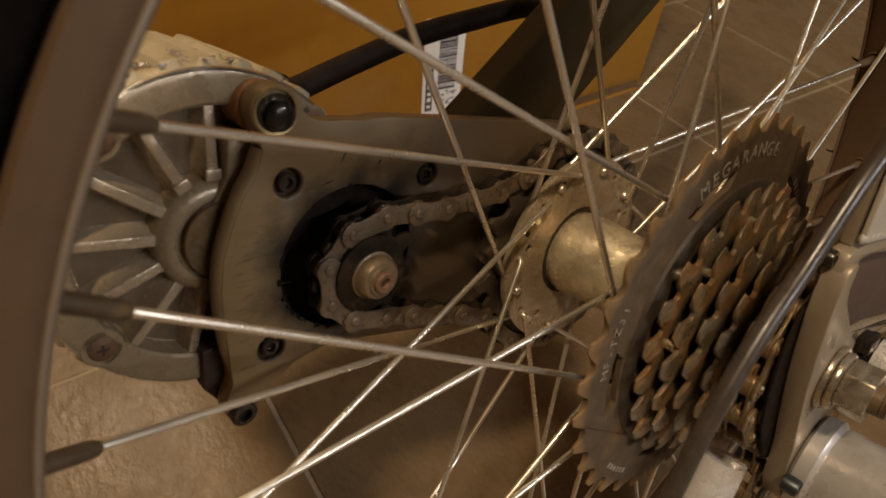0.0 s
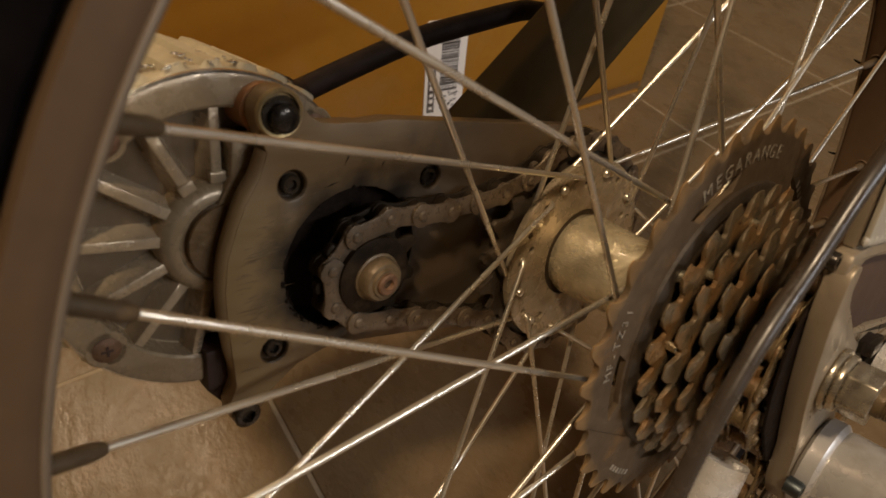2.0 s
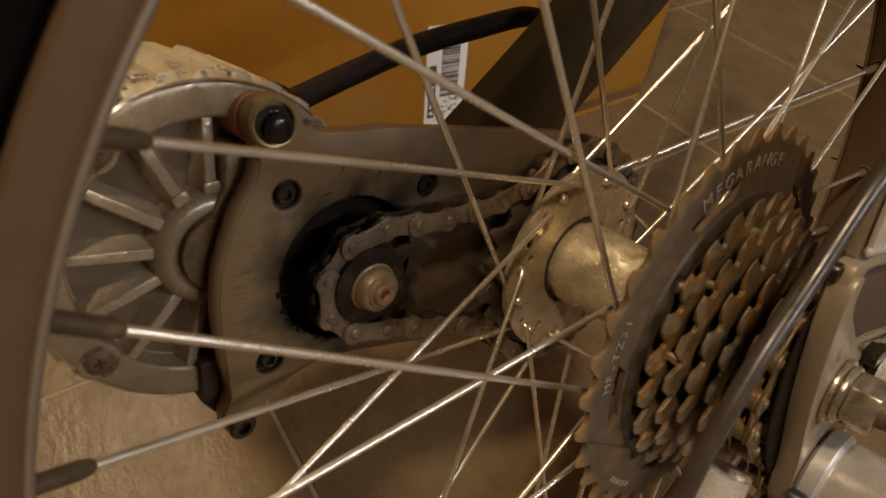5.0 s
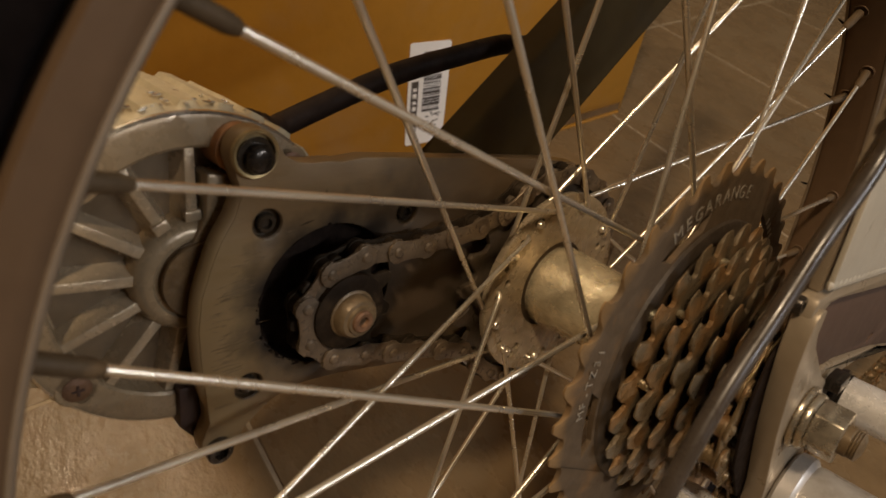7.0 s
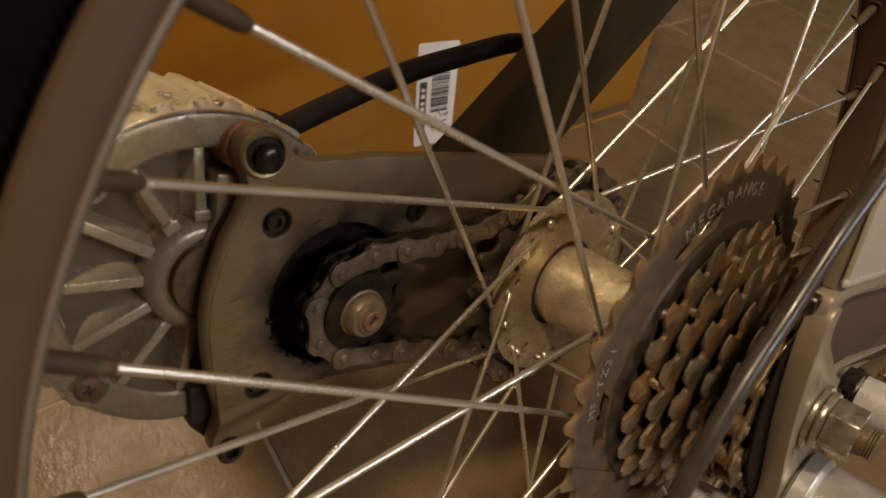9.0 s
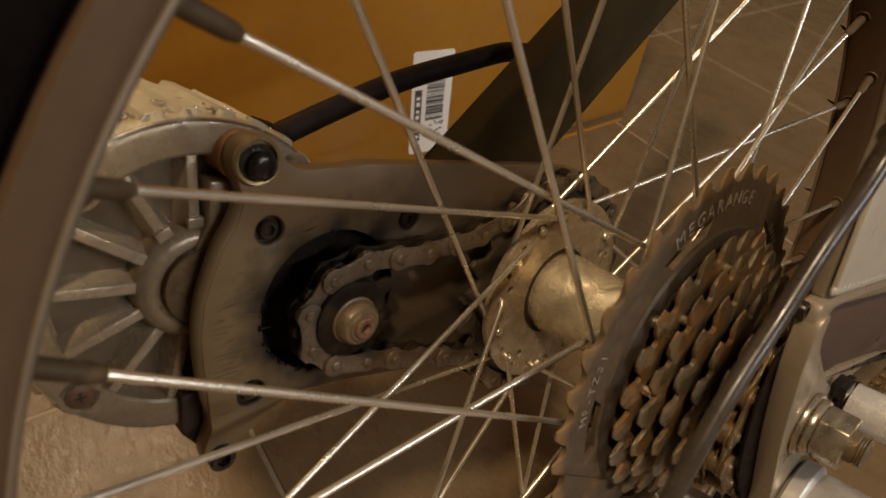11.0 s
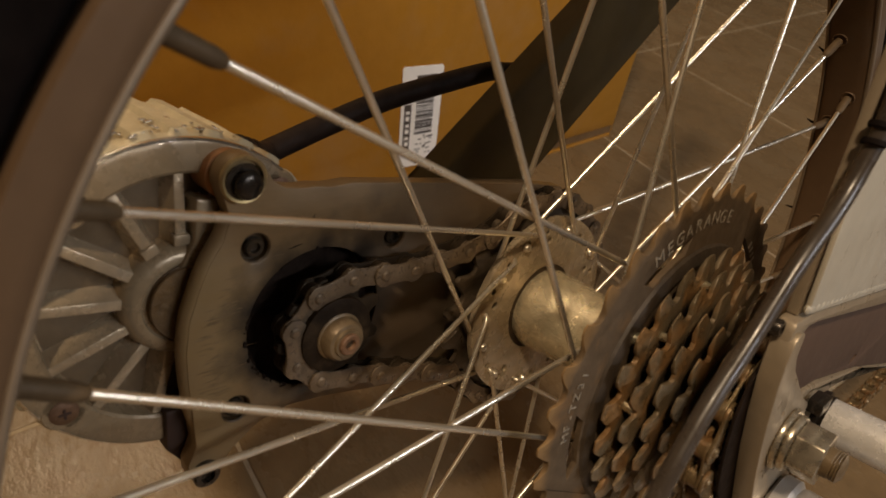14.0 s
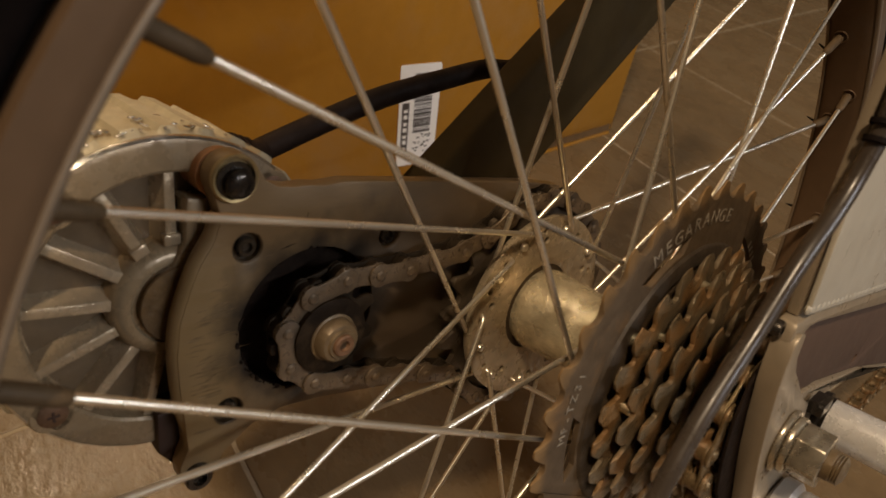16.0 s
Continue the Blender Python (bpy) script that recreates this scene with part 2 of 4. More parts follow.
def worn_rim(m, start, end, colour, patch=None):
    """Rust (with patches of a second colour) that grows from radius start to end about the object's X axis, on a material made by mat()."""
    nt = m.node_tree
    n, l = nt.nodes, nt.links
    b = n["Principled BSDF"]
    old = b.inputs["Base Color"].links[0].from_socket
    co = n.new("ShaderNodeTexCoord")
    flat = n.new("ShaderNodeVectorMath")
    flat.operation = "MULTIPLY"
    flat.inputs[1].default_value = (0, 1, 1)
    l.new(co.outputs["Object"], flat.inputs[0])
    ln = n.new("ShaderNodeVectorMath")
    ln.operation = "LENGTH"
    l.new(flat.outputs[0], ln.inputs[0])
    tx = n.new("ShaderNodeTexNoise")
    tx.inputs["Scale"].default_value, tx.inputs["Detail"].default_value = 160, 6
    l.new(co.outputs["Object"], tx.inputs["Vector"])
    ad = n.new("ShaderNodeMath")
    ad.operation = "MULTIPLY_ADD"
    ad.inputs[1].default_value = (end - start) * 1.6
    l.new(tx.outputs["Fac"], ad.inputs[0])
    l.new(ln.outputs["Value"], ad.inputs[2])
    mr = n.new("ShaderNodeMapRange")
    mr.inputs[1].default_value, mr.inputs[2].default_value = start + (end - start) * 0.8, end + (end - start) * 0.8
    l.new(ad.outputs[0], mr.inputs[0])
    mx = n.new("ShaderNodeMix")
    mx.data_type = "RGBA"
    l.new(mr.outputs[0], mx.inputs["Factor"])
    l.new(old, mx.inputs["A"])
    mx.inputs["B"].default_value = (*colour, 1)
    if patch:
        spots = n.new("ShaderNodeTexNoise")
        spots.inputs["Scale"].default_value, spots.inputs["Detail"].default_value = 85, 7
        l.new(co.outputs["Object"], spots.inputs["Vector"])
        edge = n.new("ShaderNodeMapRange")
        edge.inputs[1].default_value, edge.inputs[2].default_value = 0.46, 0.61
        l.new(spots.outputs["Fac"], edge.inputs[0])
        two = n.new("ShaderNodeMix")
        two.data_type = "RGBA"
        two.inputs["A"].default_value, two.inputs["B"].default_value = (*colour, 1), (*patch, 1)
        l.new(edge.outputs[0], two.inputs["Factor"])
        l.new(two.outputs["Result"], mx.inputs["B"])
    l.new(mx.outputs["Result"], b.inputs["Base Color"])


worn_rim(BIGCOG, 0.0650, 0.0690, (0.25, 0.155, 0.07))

# ---- helpers for building; bicycle parts are laid out in the wheel's own axes: X along the axle to the drive side, Y ahead, Z up ----
AXLE_HEIGHT = 0.255
LEAN_M = Matrix(((0.96953, -0.0241, -0.2438, 0), (0.06861, 0.98204, 0.17578, 0), (0.23519, -0.18715, 0.95376, AXLE_HEIGHT), (0, 0, 0, 1)))


def thing(name, label, category, group="", kind="", at=LEAN_M):
    ob = new(name)
    ob.matrix_world = at
    ob.empty_display_size = 0.02
    return tagged(ob, label, category, group, kind)


def part(name, bm, material, parent=None, label="", smooth=True, angle=35):
    me = bpy.data.meshes.new(name)
    bmesh.ops.recalc_face_normals(bm, faces=bm.faces)
    if smooth:
        for fc in bm.faces:
            fc.smooth = True
        for e in bm.edges:
            if len(e.link_faces) == 2 and e.calc_face_angle(0) > radians(angle):
                e.smooth = False
    bm.to_mesh(me)
    bm.free()
    me.materials.append(material)
    ob = new(name, me)
    if parent:
        ob.parent = parent
    if label:
        ob["label"] = label
    return ob


def lathe(profile, n=48, cy=0.0, cz=0.0, bm=None, closed=False):
    """profile: (x, radius) pairs, turned about the line through (cy, cz) along X."""
    bm = bm or bmesh.new()
    rings = []
    for x, r in profile:
        if r < 1e-6:
            rings.append([bm.verts.new((x, cy, cz))])
        else:
            rings.append([bm.verts.new((x, cy + r * math.cos(2 * math.pi * k / n), cz + r * math.sin(2 * math.pi * k / n))) for k in range(n)])
    pairs = list(zip(rings, rings[1:]))
    if closed:
        pairs.append((rings[-1], rings[0]))
    for a, b in pairs:
        for k in range(n):
            j = (k + 1) % n
            if len(a) == 1 and len(b) == 1:
                continue
            if len(a) == 1:
                bm.faces.new((a[0], b[k], b[j]))
            elif len(b) == 1:
                bm.faces.new((a[k], b[0], a[j]))
            else:
                bm.faces.new((a[k], b[k], b[j], a[j]))
    return bm


def extrude(outline, x0, x1, bevel=0.0, bm=None, holes=()):
    """A plate with this (y, z) outline, and holes, from x0 to x1."""
    bm = bm or bmesh.new()
    tmp = bmesh.new()
    edges = []
    for loop in (outline, *holes):
        vs = [tmp.verts.new((x0, y, z)) for y, z in loop]
        edges += [tmp.edges.new((vs[k], vs[(k + 1) % len(vs)])) for k in range(len(vs))]
    bmesh.ops.triangle_fill(tmp, use_beauty=True, use_dissolve=False, edges=edges)
    bmesh.ops.dissolve_limit(tmp, angle_limit=radians(1), verts=tmp.verts, edges=tmp.edges)
    got = bmesh.ops.extrude_face_region(tmp, geom=list(tmp.faces))
    bmesh.ops.translate(tmp, vec=(x1 - x0, 0, 0), verts=[v for v in got["geom"] if isinstance(v, bmesh.types.BMVert)])
    bmesh.ops.recalc_face_normals(tmp, faces=tmp.faces)
    if bevel:
        rim = [e for e in tmp.edges if len(e.link_faces) == 2 and e.calc_face_angle(0) > radians(50)]
        bmesh.ops.bevel(tmp, geom=rim, offset=bevel, segments=2, profile=0.5, affect="EDGES", clamp_overlap=True)
    me = bpy.data.meshes.new("tmp")
    tmp.to_mesh(me)
    tmp.free()
    bm.from_mesh(me)
    bpy.data.meshes.remove(me)
    return bm


def tube(points, radius, n=12, bm=None, caps=True):
    """A round bar along points; radius is one number or one a point."""
    bm = bm or bmesh.new()
    pts = [Vector(p) for p in points]
    rs = radius if isinstance(radius, (list, tuple)) else [radius] * len(pts)
    side = None
    rings = []
    for k, p in enumerate(pts):
        d = (pts[min(k + 1, len(pts) - 1)] - pts[max(k - 1, 0)]).normalized()
        if side is None:
            side = d.orthogonal().normalized()
        side = (side - d * side.dot(d)).normalized()
        up = d.cross(side)
        rings.append([bm.verts.new(p + rs[k] * (math.cos(2 * math.pi * j / n) * side + math.sin(2 * math.pi * j / n) * up)) for j in range(n)])
    for a, b in zip(rings, rings[1:]):
        for j in range(n):
            bm.faces.new((a[j], a[(j + 1) % n], b[(j + 1) % n], b[j]))
    if caps:
        bm.faces.new(rings[0][::-1])
        bm.faces.new(rings[-1])
    return bm


def smooth_path(points, steps=8):
    """A Catmull-Rom curve through points."""
    p = [Vector(q) for q in points]
    p = [2 * p[0] - p[1]] + p + [2 * p[-1] - p[-2]]
    out = []
    for a, b, c, d in zip(p, p[1:], p[2:], p[3:]):
        for k in range(steps):
            t = k / steps
            out.append(0.5 * (2 * b + (c - a) * t + (2 * a - 5 * b + 4 * c - d) * t * t + (3 * b - a - 3 * c + d) * t ** 3))
    out.append(p[-2])
    return out


def box(lo, hi, bevel=0.0, bm=None):
    (x0, y0, z0), (x1, y1, z1) = lo, hi
    return extrude([(y0, z0), (y1, z0), (y1, z1), (y0, z1)], x0, x1, bevel, bm)


def arc(cy, cz, r, a0, a1, n):
    return [(cy + r * math.cos(radians(a0 + (a1 - a0) * k / (n - 1))), cz + r * math.sin(radians(a0 + (a1 - a0) * k / (n - 1)))) for k in range(n)]


def ring(cy, cz, r, n=32):
    return [(cy + r * math.cos(2 * math.pi * k / n), cz + r * math.sin(2 * math.pi * k / n)) for k in range(n)]


# ---- the room ----
PITCH, TILE_TURN = 0.29, -3.2
U0, V0 = -0.295, -0.098
ROOM = Matrix.Rotation(radians(TILE_TURN), 4, "Z")
X0, X1, Y0, Y1 = U0 - 6 * PITCH, U0 + 9 * PITCH, V0 - 8 * PITCH, V0 + 9 * PITCH
floor = tagged(part("floor", box((X0, Y0, -0.06), (X1, Y1, -0.0008)), GROUT, smooth=False), "beige stone tile floor with light grout lines", "floor", kind="structure")
floor.matrix_world = ROOM
for nm, lo, hi in (("wall_north", (X0 - 0.1, Y1, -0.06), (X1 + 0.1, Y1 + 0.1, 2.4)), ("wall_south", (X0 - 0.1, Y0 - 0.1, -0.06), (X1 + 0.1, Y0, 2.4)),
                   ("wall_west", (X0 - 0.1, Y0, -0.06), (X0, Y1, 2.4)), ("wall_east", (X1, Y0, -0.06), (X1 + 0.1, Y1, 2.4))):
    tagged(part(nm, box(lo, hi), WALL, smooth=False), "plain tan plastered wall", "wall", kind="structure").matrix_world = ROOM
tagged(part("ceiling", box((X0 - 0.1, Y0 - 0.1, 2.4), (X1 + 0.1, Y1 + 0.1, 2.5)), CEIL, smooth=False), "plain white ceiling", "ceiling", kind="structure").matrix_world = ROOM

# ---- the cardboard box against which the bicycle leans ----
carton = thing("cardboard_box", "brown cardboard box with a white barcode label standing on tiles", "box", at=pose(-0.381, 0.517, 0, 0, 0, -3))
part("body", box((-0.42, -0.64, 0.004), (0, 0, 0.58), 0.003), CARD, carton)
part("bottom_flap", box((-0.41, -0.63, 0.0), (0.0015, -0.004, 0.0035), 0.0005), CARD, carton)
part("seam_tape", box((0.0002, -0.635, 0.006), (0.0008, -0.006, 0.016)), CARDEDGE, carton, "darker strip along the bottom edge")
label = part("label", extrude([(-0.3434, 0.1556), (-0.3405, 0.0455), (-0.3385, 0.0437), (-0.2953, 0.0394), (-0.2935, 0.041), (-0.2960, 0.1505), (-0.2980, 0.1530), (-0.3415, 0.1572)], 0.0004, 0.0010), PAPER, carton, "white paper shipping label")


def on_label(u, v):
    """u across, v up the label, both 0 to 1."""
    return (-0.3420 + 0.0475 * u + 0.003 * (1 - v), 0.0435 + 0.1115 * v - 0.0035 * u)


def label_bar(bm, u0, v0, u1, v1):
    extrude([on_label(u0, v0), on_label(u1, v0), on_label(u1, v1), on_label(u0, v1)], 0.0008, 0.0013, 0, bm)


bm = bmesh.new()
label_bar(bm, 0.32, 0.88, 0.80, 0.93)
part("barcode_bar", bm, INK, label, smooth=False)
v = 0.86
while v > 0.36:
    w = random.choice((0.006, 0.010, 0.016, 0.024))
    bm = bmesh.new()
    label_bar(bm, 0.34, v - w, 0.78, v)
    part("barcode_bar", bm, INK, label, smooth=False)
    v -= w + random.choice((0.005, 0.008, 0.014))
bm = bmesh.new()
label_bar(bm, 0.05, 0.14, 0.22, 0.66)
part("black_strip", bm, INK, label, smooth=False)
bm = bmesh.new()
for k in range(22):
    u = 0.34 + 0.42 * random.random()
    vv = 0.10 + 0.22 * random.random()
    label_bar(bm, u, vv, u + 0.02 + 0.06 * random.random(), vv + 0.012)
part("printed_specks", bm, INK, label, smooth=False)
bm = bmesh.new()
for k in range(7):
    v0 = 0.17 + k * 0.066
    extrude([on_label(0.09, v0), on_label(0.18, v0), on_label(0.18, v0 + 0.03 + 0.012 * (k % 2)), on_label(0.09, v0 + 0.03 + 0.012 * (k % 2))], 0.0012, 0.0015, 0, bm)
part("white_print", bm, PAPER, label, smooth=False)

# ---- the bicycle wheel ----
R_BED, A_RIM = 0.1955, -0.0257
wheel = thing("bicycle", "rear end of a worn bicycle leaning beside a cardboard box", "bicycle")
half = [(0.0055, 0.0), (0.0085, 0.0006), (0.0106, 0.0016), (0.0112, 0.0026), (0.0114, 0.0052), (0.0114, 0.0062), (0.0115, 0.0074), (0.0115, 0.0100), (0.0098, 0.0106)]
prof = half + [(-0.92 * x, r) for x, r in reversed(half)]
rim = part("rim", lathe([(A_RIM + x, R_BED + r) for x, r in prof], 200, closed=True), RIM, wheel, "dull brushed alloy rim")
for s in (-1, 1):
    part("rim_lip", lathe([(A_RIM + (1.0 if s > 0 else -0.92) * x, R_BED + r) for x, r in ((0.0100, 0.0008), (0.0108, 0.0008), (0.0114, 0.0010), (0.0118, 0.0014), (0.0119, 0.0019), (0.0117, 0.0024), (0.0108, 0.0026))], 200, closed=True), LIP, rim, "rim lip coloured lighter where it catches light")
cs = [(0.0160 * math.cos(radians(a)), 0.0318 + 0.0225 * math.sin(radians(a))) for a in range(-118, 299, 13)]
tyre = part("tyre", lathe([(A_RIM + x, R_BED + r) for x, r in cs], 150, closed=True), RUBBER, wheel, "black rubber tyre")
knob = bmesh.new()
for k in range(120):
    a = 2 * math.pi * k / 120
    for s in (-1, 1):
        b0 = box((A_RIM + s * 0.009 - 0.004, -0.0035, R_BED + 0.046), (A_RIM + s * 0.009 + 0.004, 0.0035, R_BED + 0.0555))
        bmesh.ops.rotate(b0, cent=(0, 0, 0), matrix=Matrix.Rotation(a + s * 0.013, 3, "X"), verts=b0.verts)
        me = bpy.data.meshes.new("tmp")
        b0.to_mesh(me)
        b0.free()
        knob.from_mesh(me)
        bpy.data.meshes.remove(me)
for a, lean_ in ((31.2, 0.3), (19.6, 0.1), (47.0, 0.2), (5.0, -0.2)):
    c, d = Vector((A_RIM - 0.0105, 0.2005 * math.cos(radians(a)), 0.2005 * math.sin(radians(a)))), Vector((-0.9, 0.2, lean_)).normalized()
    part("rubber_hair", tube([c, c + d * 0.003, c + d * 0.0058 + Vector((0, 0, 0.0006))], [0.0007, 0.0006, 0.0003], 8), RUBBER, tyre)
tagged(part("tread_blocks", knob, RUBBER, tyre, smooth=False), kind="stuff")

A_LF, R_LF, R_HOLE = -0.0596, 0.0388, 0.0335
holes = [math.radians(94.3 + 20 * k) for k in range(18)]
hub = part("hub", lathe([(-0.070, 0.0), (-0.070, 0.017), (-0.0625, 0.019), (-0.0604, 0.0235), (-0.0602, 0.0162), (-0.0584, 0.0162), (-0.0574, 0.0166), (-0.0560, 0.0169), (-0.0540, 0.0170), (-0.0500, 0.0168), (-0.0440, 0.0164), (-0.0340, 0.0158),
                         (-0.026, 0.0158), (-0.018, 0.0172), (-0.0135, 0.024), (-0.0095, 0.024), (-0.008, 0.02), (-0.002, 0.02), (-0.002, 0.0)], 72), SHELL, wheel, "worn scratched silver hub shell")
part("groove_dirt", lathe([(-0.0600, 0.0158), (-0.0586, 0.0158), (-0.0588, 0.0174), (-0.0586, 0.0187), (-0.0600, 0.0187)], 60, closed=True), GROOVE, hub, "dark brown ring in the groove")
lugs = [ring(R_HOLE * math.cos(a), R_HOLE * math.sin(a), 0.00135, 8) for a in holes]
slots = [ring(0.0295 * math.cos(math.radians(a)), 0.0295 * math.sin(math.radians(a)), 0.0016, 10) for a in (20, 92, 164, 236, 308)]
part("flange", extrude(ring(0, 0, R_LF, 72), -0.0612, -0.0584, 0.0007, None, (*lugs, *slots, ring(0, 0, 0.0186, 48))), FLANGE, hub, "scuffed aluminium hub flange with spoke holes")
part("flange", extrude(ring(0, 0, R_LF, 72), -0.0125, -0.0098, 0.0007, None, (ring(0, 0, 0.0235, 40),)), FLANGE, hub)


# spoke holes of the rim are drilled, and the spokes hooked into the flange, a little unevenly (degrees, by the nipple's angle)
UNEVEN = {14: 6.4, 24: 0.2, 34: -0.8, 44: 0.6, 54: 0.2, 64: -0.8, 74: 1.0, 84: 1.0, 94: -0.8, 104: 1.2, 114: 1.6, 124: 0.8, 134: 0.2, 144: 0.4,
          154: 0.6, 164: -1.0, 174: 0.4, 184: -1.4, 194: -1.2, 204: 2.2, 214: 6.2, 224: -3.0, 234: 0.2, 254: 5.0, 274: -0.8, 314: 2.8}
HOOKED = {34: 13, 44: -7, 54: 4, 64: -8, 74: 11, 84: 7, 94: -9, 104: -11, 114: 12, 124: 2, 134: 1, 144: 6, 154: 4, 164: 3, 174: -7, 184: 24,
          194: -6, 204: 6, 214: -10, 224: 46, 234: -5, 254: -14, 274: 4}


def spoke(side, way, nip):
    """side: flange; way: -1 trails, +1 leads; nip: the nipple's angle in degrees."""
    hole = nip + way * 60 + (3 if side == "R" else -way) + HOOKED.get(round(nip) % 360, 0)
    off = 2.4 * math.sin(radians(nip)) + 0.5 * math.cos(radians(nip)) - 0.6 + UNEVEN.get(round(nip) % 360, 0)
    h, n = radians(hole), radians(nip + off)
    inner = -0.0584 if side == "L" else -0.0125
    outer = -0.0612 if side == "L" else -0.0098
    run_x, head_x = (inner, outer) if (way < 0) else (outer, inner)
    s = 1 if run_x > head_x else -1
    x_rim = A_RIM + (0.0036 if side == "R" else -0.0036)
    hp = Vector((run_x + s * 0.0013, R_HOLE * math.cos(h), R_HOLE * math.sin(h)))
    rp = Vector((x_rim, (R_BED - 0.001) * math.cos(n), (R_BED - 0.001) * math.sin(n)))
    d = (rp - hp).normalized()
    elbow = [Vector((head_x - s * 0.0010, hp.y, hp.z)), Vector((run_x - s * 0.0002, hp.y, hp.z)), hp + Vector((-s * 0.0004, 0, 0)) + d * 0.0006, hp + d * 0.0022, hp + d * 0.008]
    sp = part("spoke", tube(elbow + [hp.lerp(rp, 0.5), rp - d * 0.004], 0.00098, 16), SPOKE, wheel)
    part("spoke_head", lathe([(head_x - s * 0.0018, 0.0), (head_x - s * 0.0016, 0.0014), (head_x - s * 0.0008, 0.0019), (head_x - s * 0.0002, 0.0019)], 10, hp.y, hp.z), SPOKE, sp)
    part("nipple", tube([rp, rp - d * 0.0004, rp - d * 0.0085, rp - d * 0.0105, rp - d * 0.0112], [0.0019, 0.00195, 0.0019, 0.0015, 0.0010], 14), NIPPLE, sp, "tarnished spoke nipple")


for m in range(9):
    spoke("R", -1, 144.5 + 40 * m)
    spoke("R", 1, 164.5 + 40 * m)
    spoke("L", -1, 154.3 + 40 * m)
    spoke("L", 1, 174.3 + 40 * m)
for k in range(36):
    nip = 144.5 + 10 * k if k % 2 == 0 else 144.3 + 10 * k
    a = radians(nip + 2.4 * math.sin(radians(nip)) + 0.5 * math.cos(radians(nip)) - 0.6 + UNEVEN.get(round(nip) % 360, 0))
    x = A_RIM + (0.0036 if k % 2 == 0 else -0.0036)
    eye = lathe([(0.0, 0.0022), (0.0006, 0.0031), (0.0, 0.0036)], 14)
    bmesh.ops.rotate(eye, cent=(0, 0, 0), matrix=Matrix.Rotation(radians(90), 3, "Y"), verts=eye.verts)
    bmesh.ops.rotate(eye, cent=(0, 0, 0), matrix=Matrix.Rotation(a - radians(90), 3, "X"), verts=eye.verts)
    bmesh.ops.translate(eye, vec=(x, (R_BED + 0.0001) * math.cos(a), (R_BED + 0.0001) * math.sin(a)), verts=eye.verts)
    part("eyelet", eye, RIM, rim)

# ---- the cogs ----
cassette = part("freewheel_body", lathe([(-0.004, 0.0), (-0.004, 0.0185), (-0.001, 0.0195), (0.0325, 0.0195), (0.0335, 0.0185), (0.0335, 0.0)], 48), DARKSTEEL, wheel)


def tooth_ring(teeth, tip=0.0024, root=0.0042, lean=0.10, seed=0, wide=0.0):
    r = 0.0127 / 2 / math.sin(math.pi / teeth)
    step = 2 * math.pi / teeth
    rnd = random.Random(seed)
    out = []
    for k in range(teeth):
        a = k * step + seed * 0.31
        w = rnd.uniform(-0.0003, 0.0003)
        for f, q in ((-0.50, r - root), (-0.36 - wide * 0.6, r - root * 0.90), (-0.23 - wide, r - root * 0.35), (-0.13 + lean - wide, r + tip * 0.85 + w), (0.02 + lean, r + tip + w), (0.12 + lean + wide, r + tip * 0.7 + w), (0.24 + wide, r - root * 0.30), (0.37 + wide * 0.6, r - root * 0.90)):
            out.append((q * math.cos(a + f * step), q * math.sin(a + f * step)))
    return out, r


def thin_tips(bm, x, r):
    """Chamfers the teeth beyond radius r towards the disc's middle plane x."""
    for vtx in bm.verts:
        q = math.hypot(vtx.co.y, vtx.co.z)
        if q > r:
            vtx.co.x = x + (vtx.co.x - x) * max(0.35, 1 - (q - r) / 0.0036)
    return bm


def window(mid, span, r0, r1):
    a = [mid - span / 2 + span * k / 7 for k in range(8)]
    b = [mid - span * 0.36 + span * 0.72 * k / 7 for k in range(8)]
    return [(r1 * math.cos(radians(q)), r1 * math.sin(radians(q))) for q in a] + [(r0 * math.cos(radians(q)), r0 * math.sin(radians(q))) for q in reversed(b)]


teeth34, _ = tooth_ring(34, tip=0.0019, root=0.0034, lean=-0.06, seed=3)
cuts = [window(114 + 72 * k, 27, 0.0512, 0.0562) for k in range(5)]
big = part("large_cog", thin_tips(extrude(teeth34, -0.0010, 0.0010, 0.0002, None, (*cuts, ring(0, 0, 0.019, 32))), 0.0, 0.0662), BIGCOG, cassette, "dark steel low gear cog with printed lettering")
part("inner_ring", lathe([(0.0010, 0.0500), (0.0019, 0.0494), (0.0024, 0.0480), (0.0024, 0.0445), (0.0010, 0.0435)], 72), INNER, big)
for teeth, x in ((24, 0.0056), (22, 0.0103), (20, 0.0149), (18, 0.0195), (16, 0.0241), (14, 0.0287)):
    outl, r = tooth_ring(teeth, tip=0.0013, root=0.0050, lean=-0.07, seed=teeth, wide=0.062)
    # dark base: grease together with the shade deep between the cogs
    material = mat("cog_grease_and_shade", (0.036, 0.026, 0.017), 0.36, 0.25, 0.3, 300, 0.0009, 420, coat=0.3)
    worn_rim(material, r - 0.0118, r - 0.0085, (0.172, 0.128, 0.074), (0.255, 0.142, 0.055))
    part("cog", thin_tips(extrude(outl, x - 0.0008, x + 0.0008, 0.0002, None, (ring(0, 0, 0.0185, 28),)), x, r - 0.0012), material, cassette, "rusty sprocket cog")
    part("spacer", lathe([(x - 0.0037, 0.0195), (x - 0.0037, r - 0.012), (x - 0.0011, r - 0.012), (x - 0.0011, 0.0195)], 40, closed=True), DARKSTEEL, cassette)
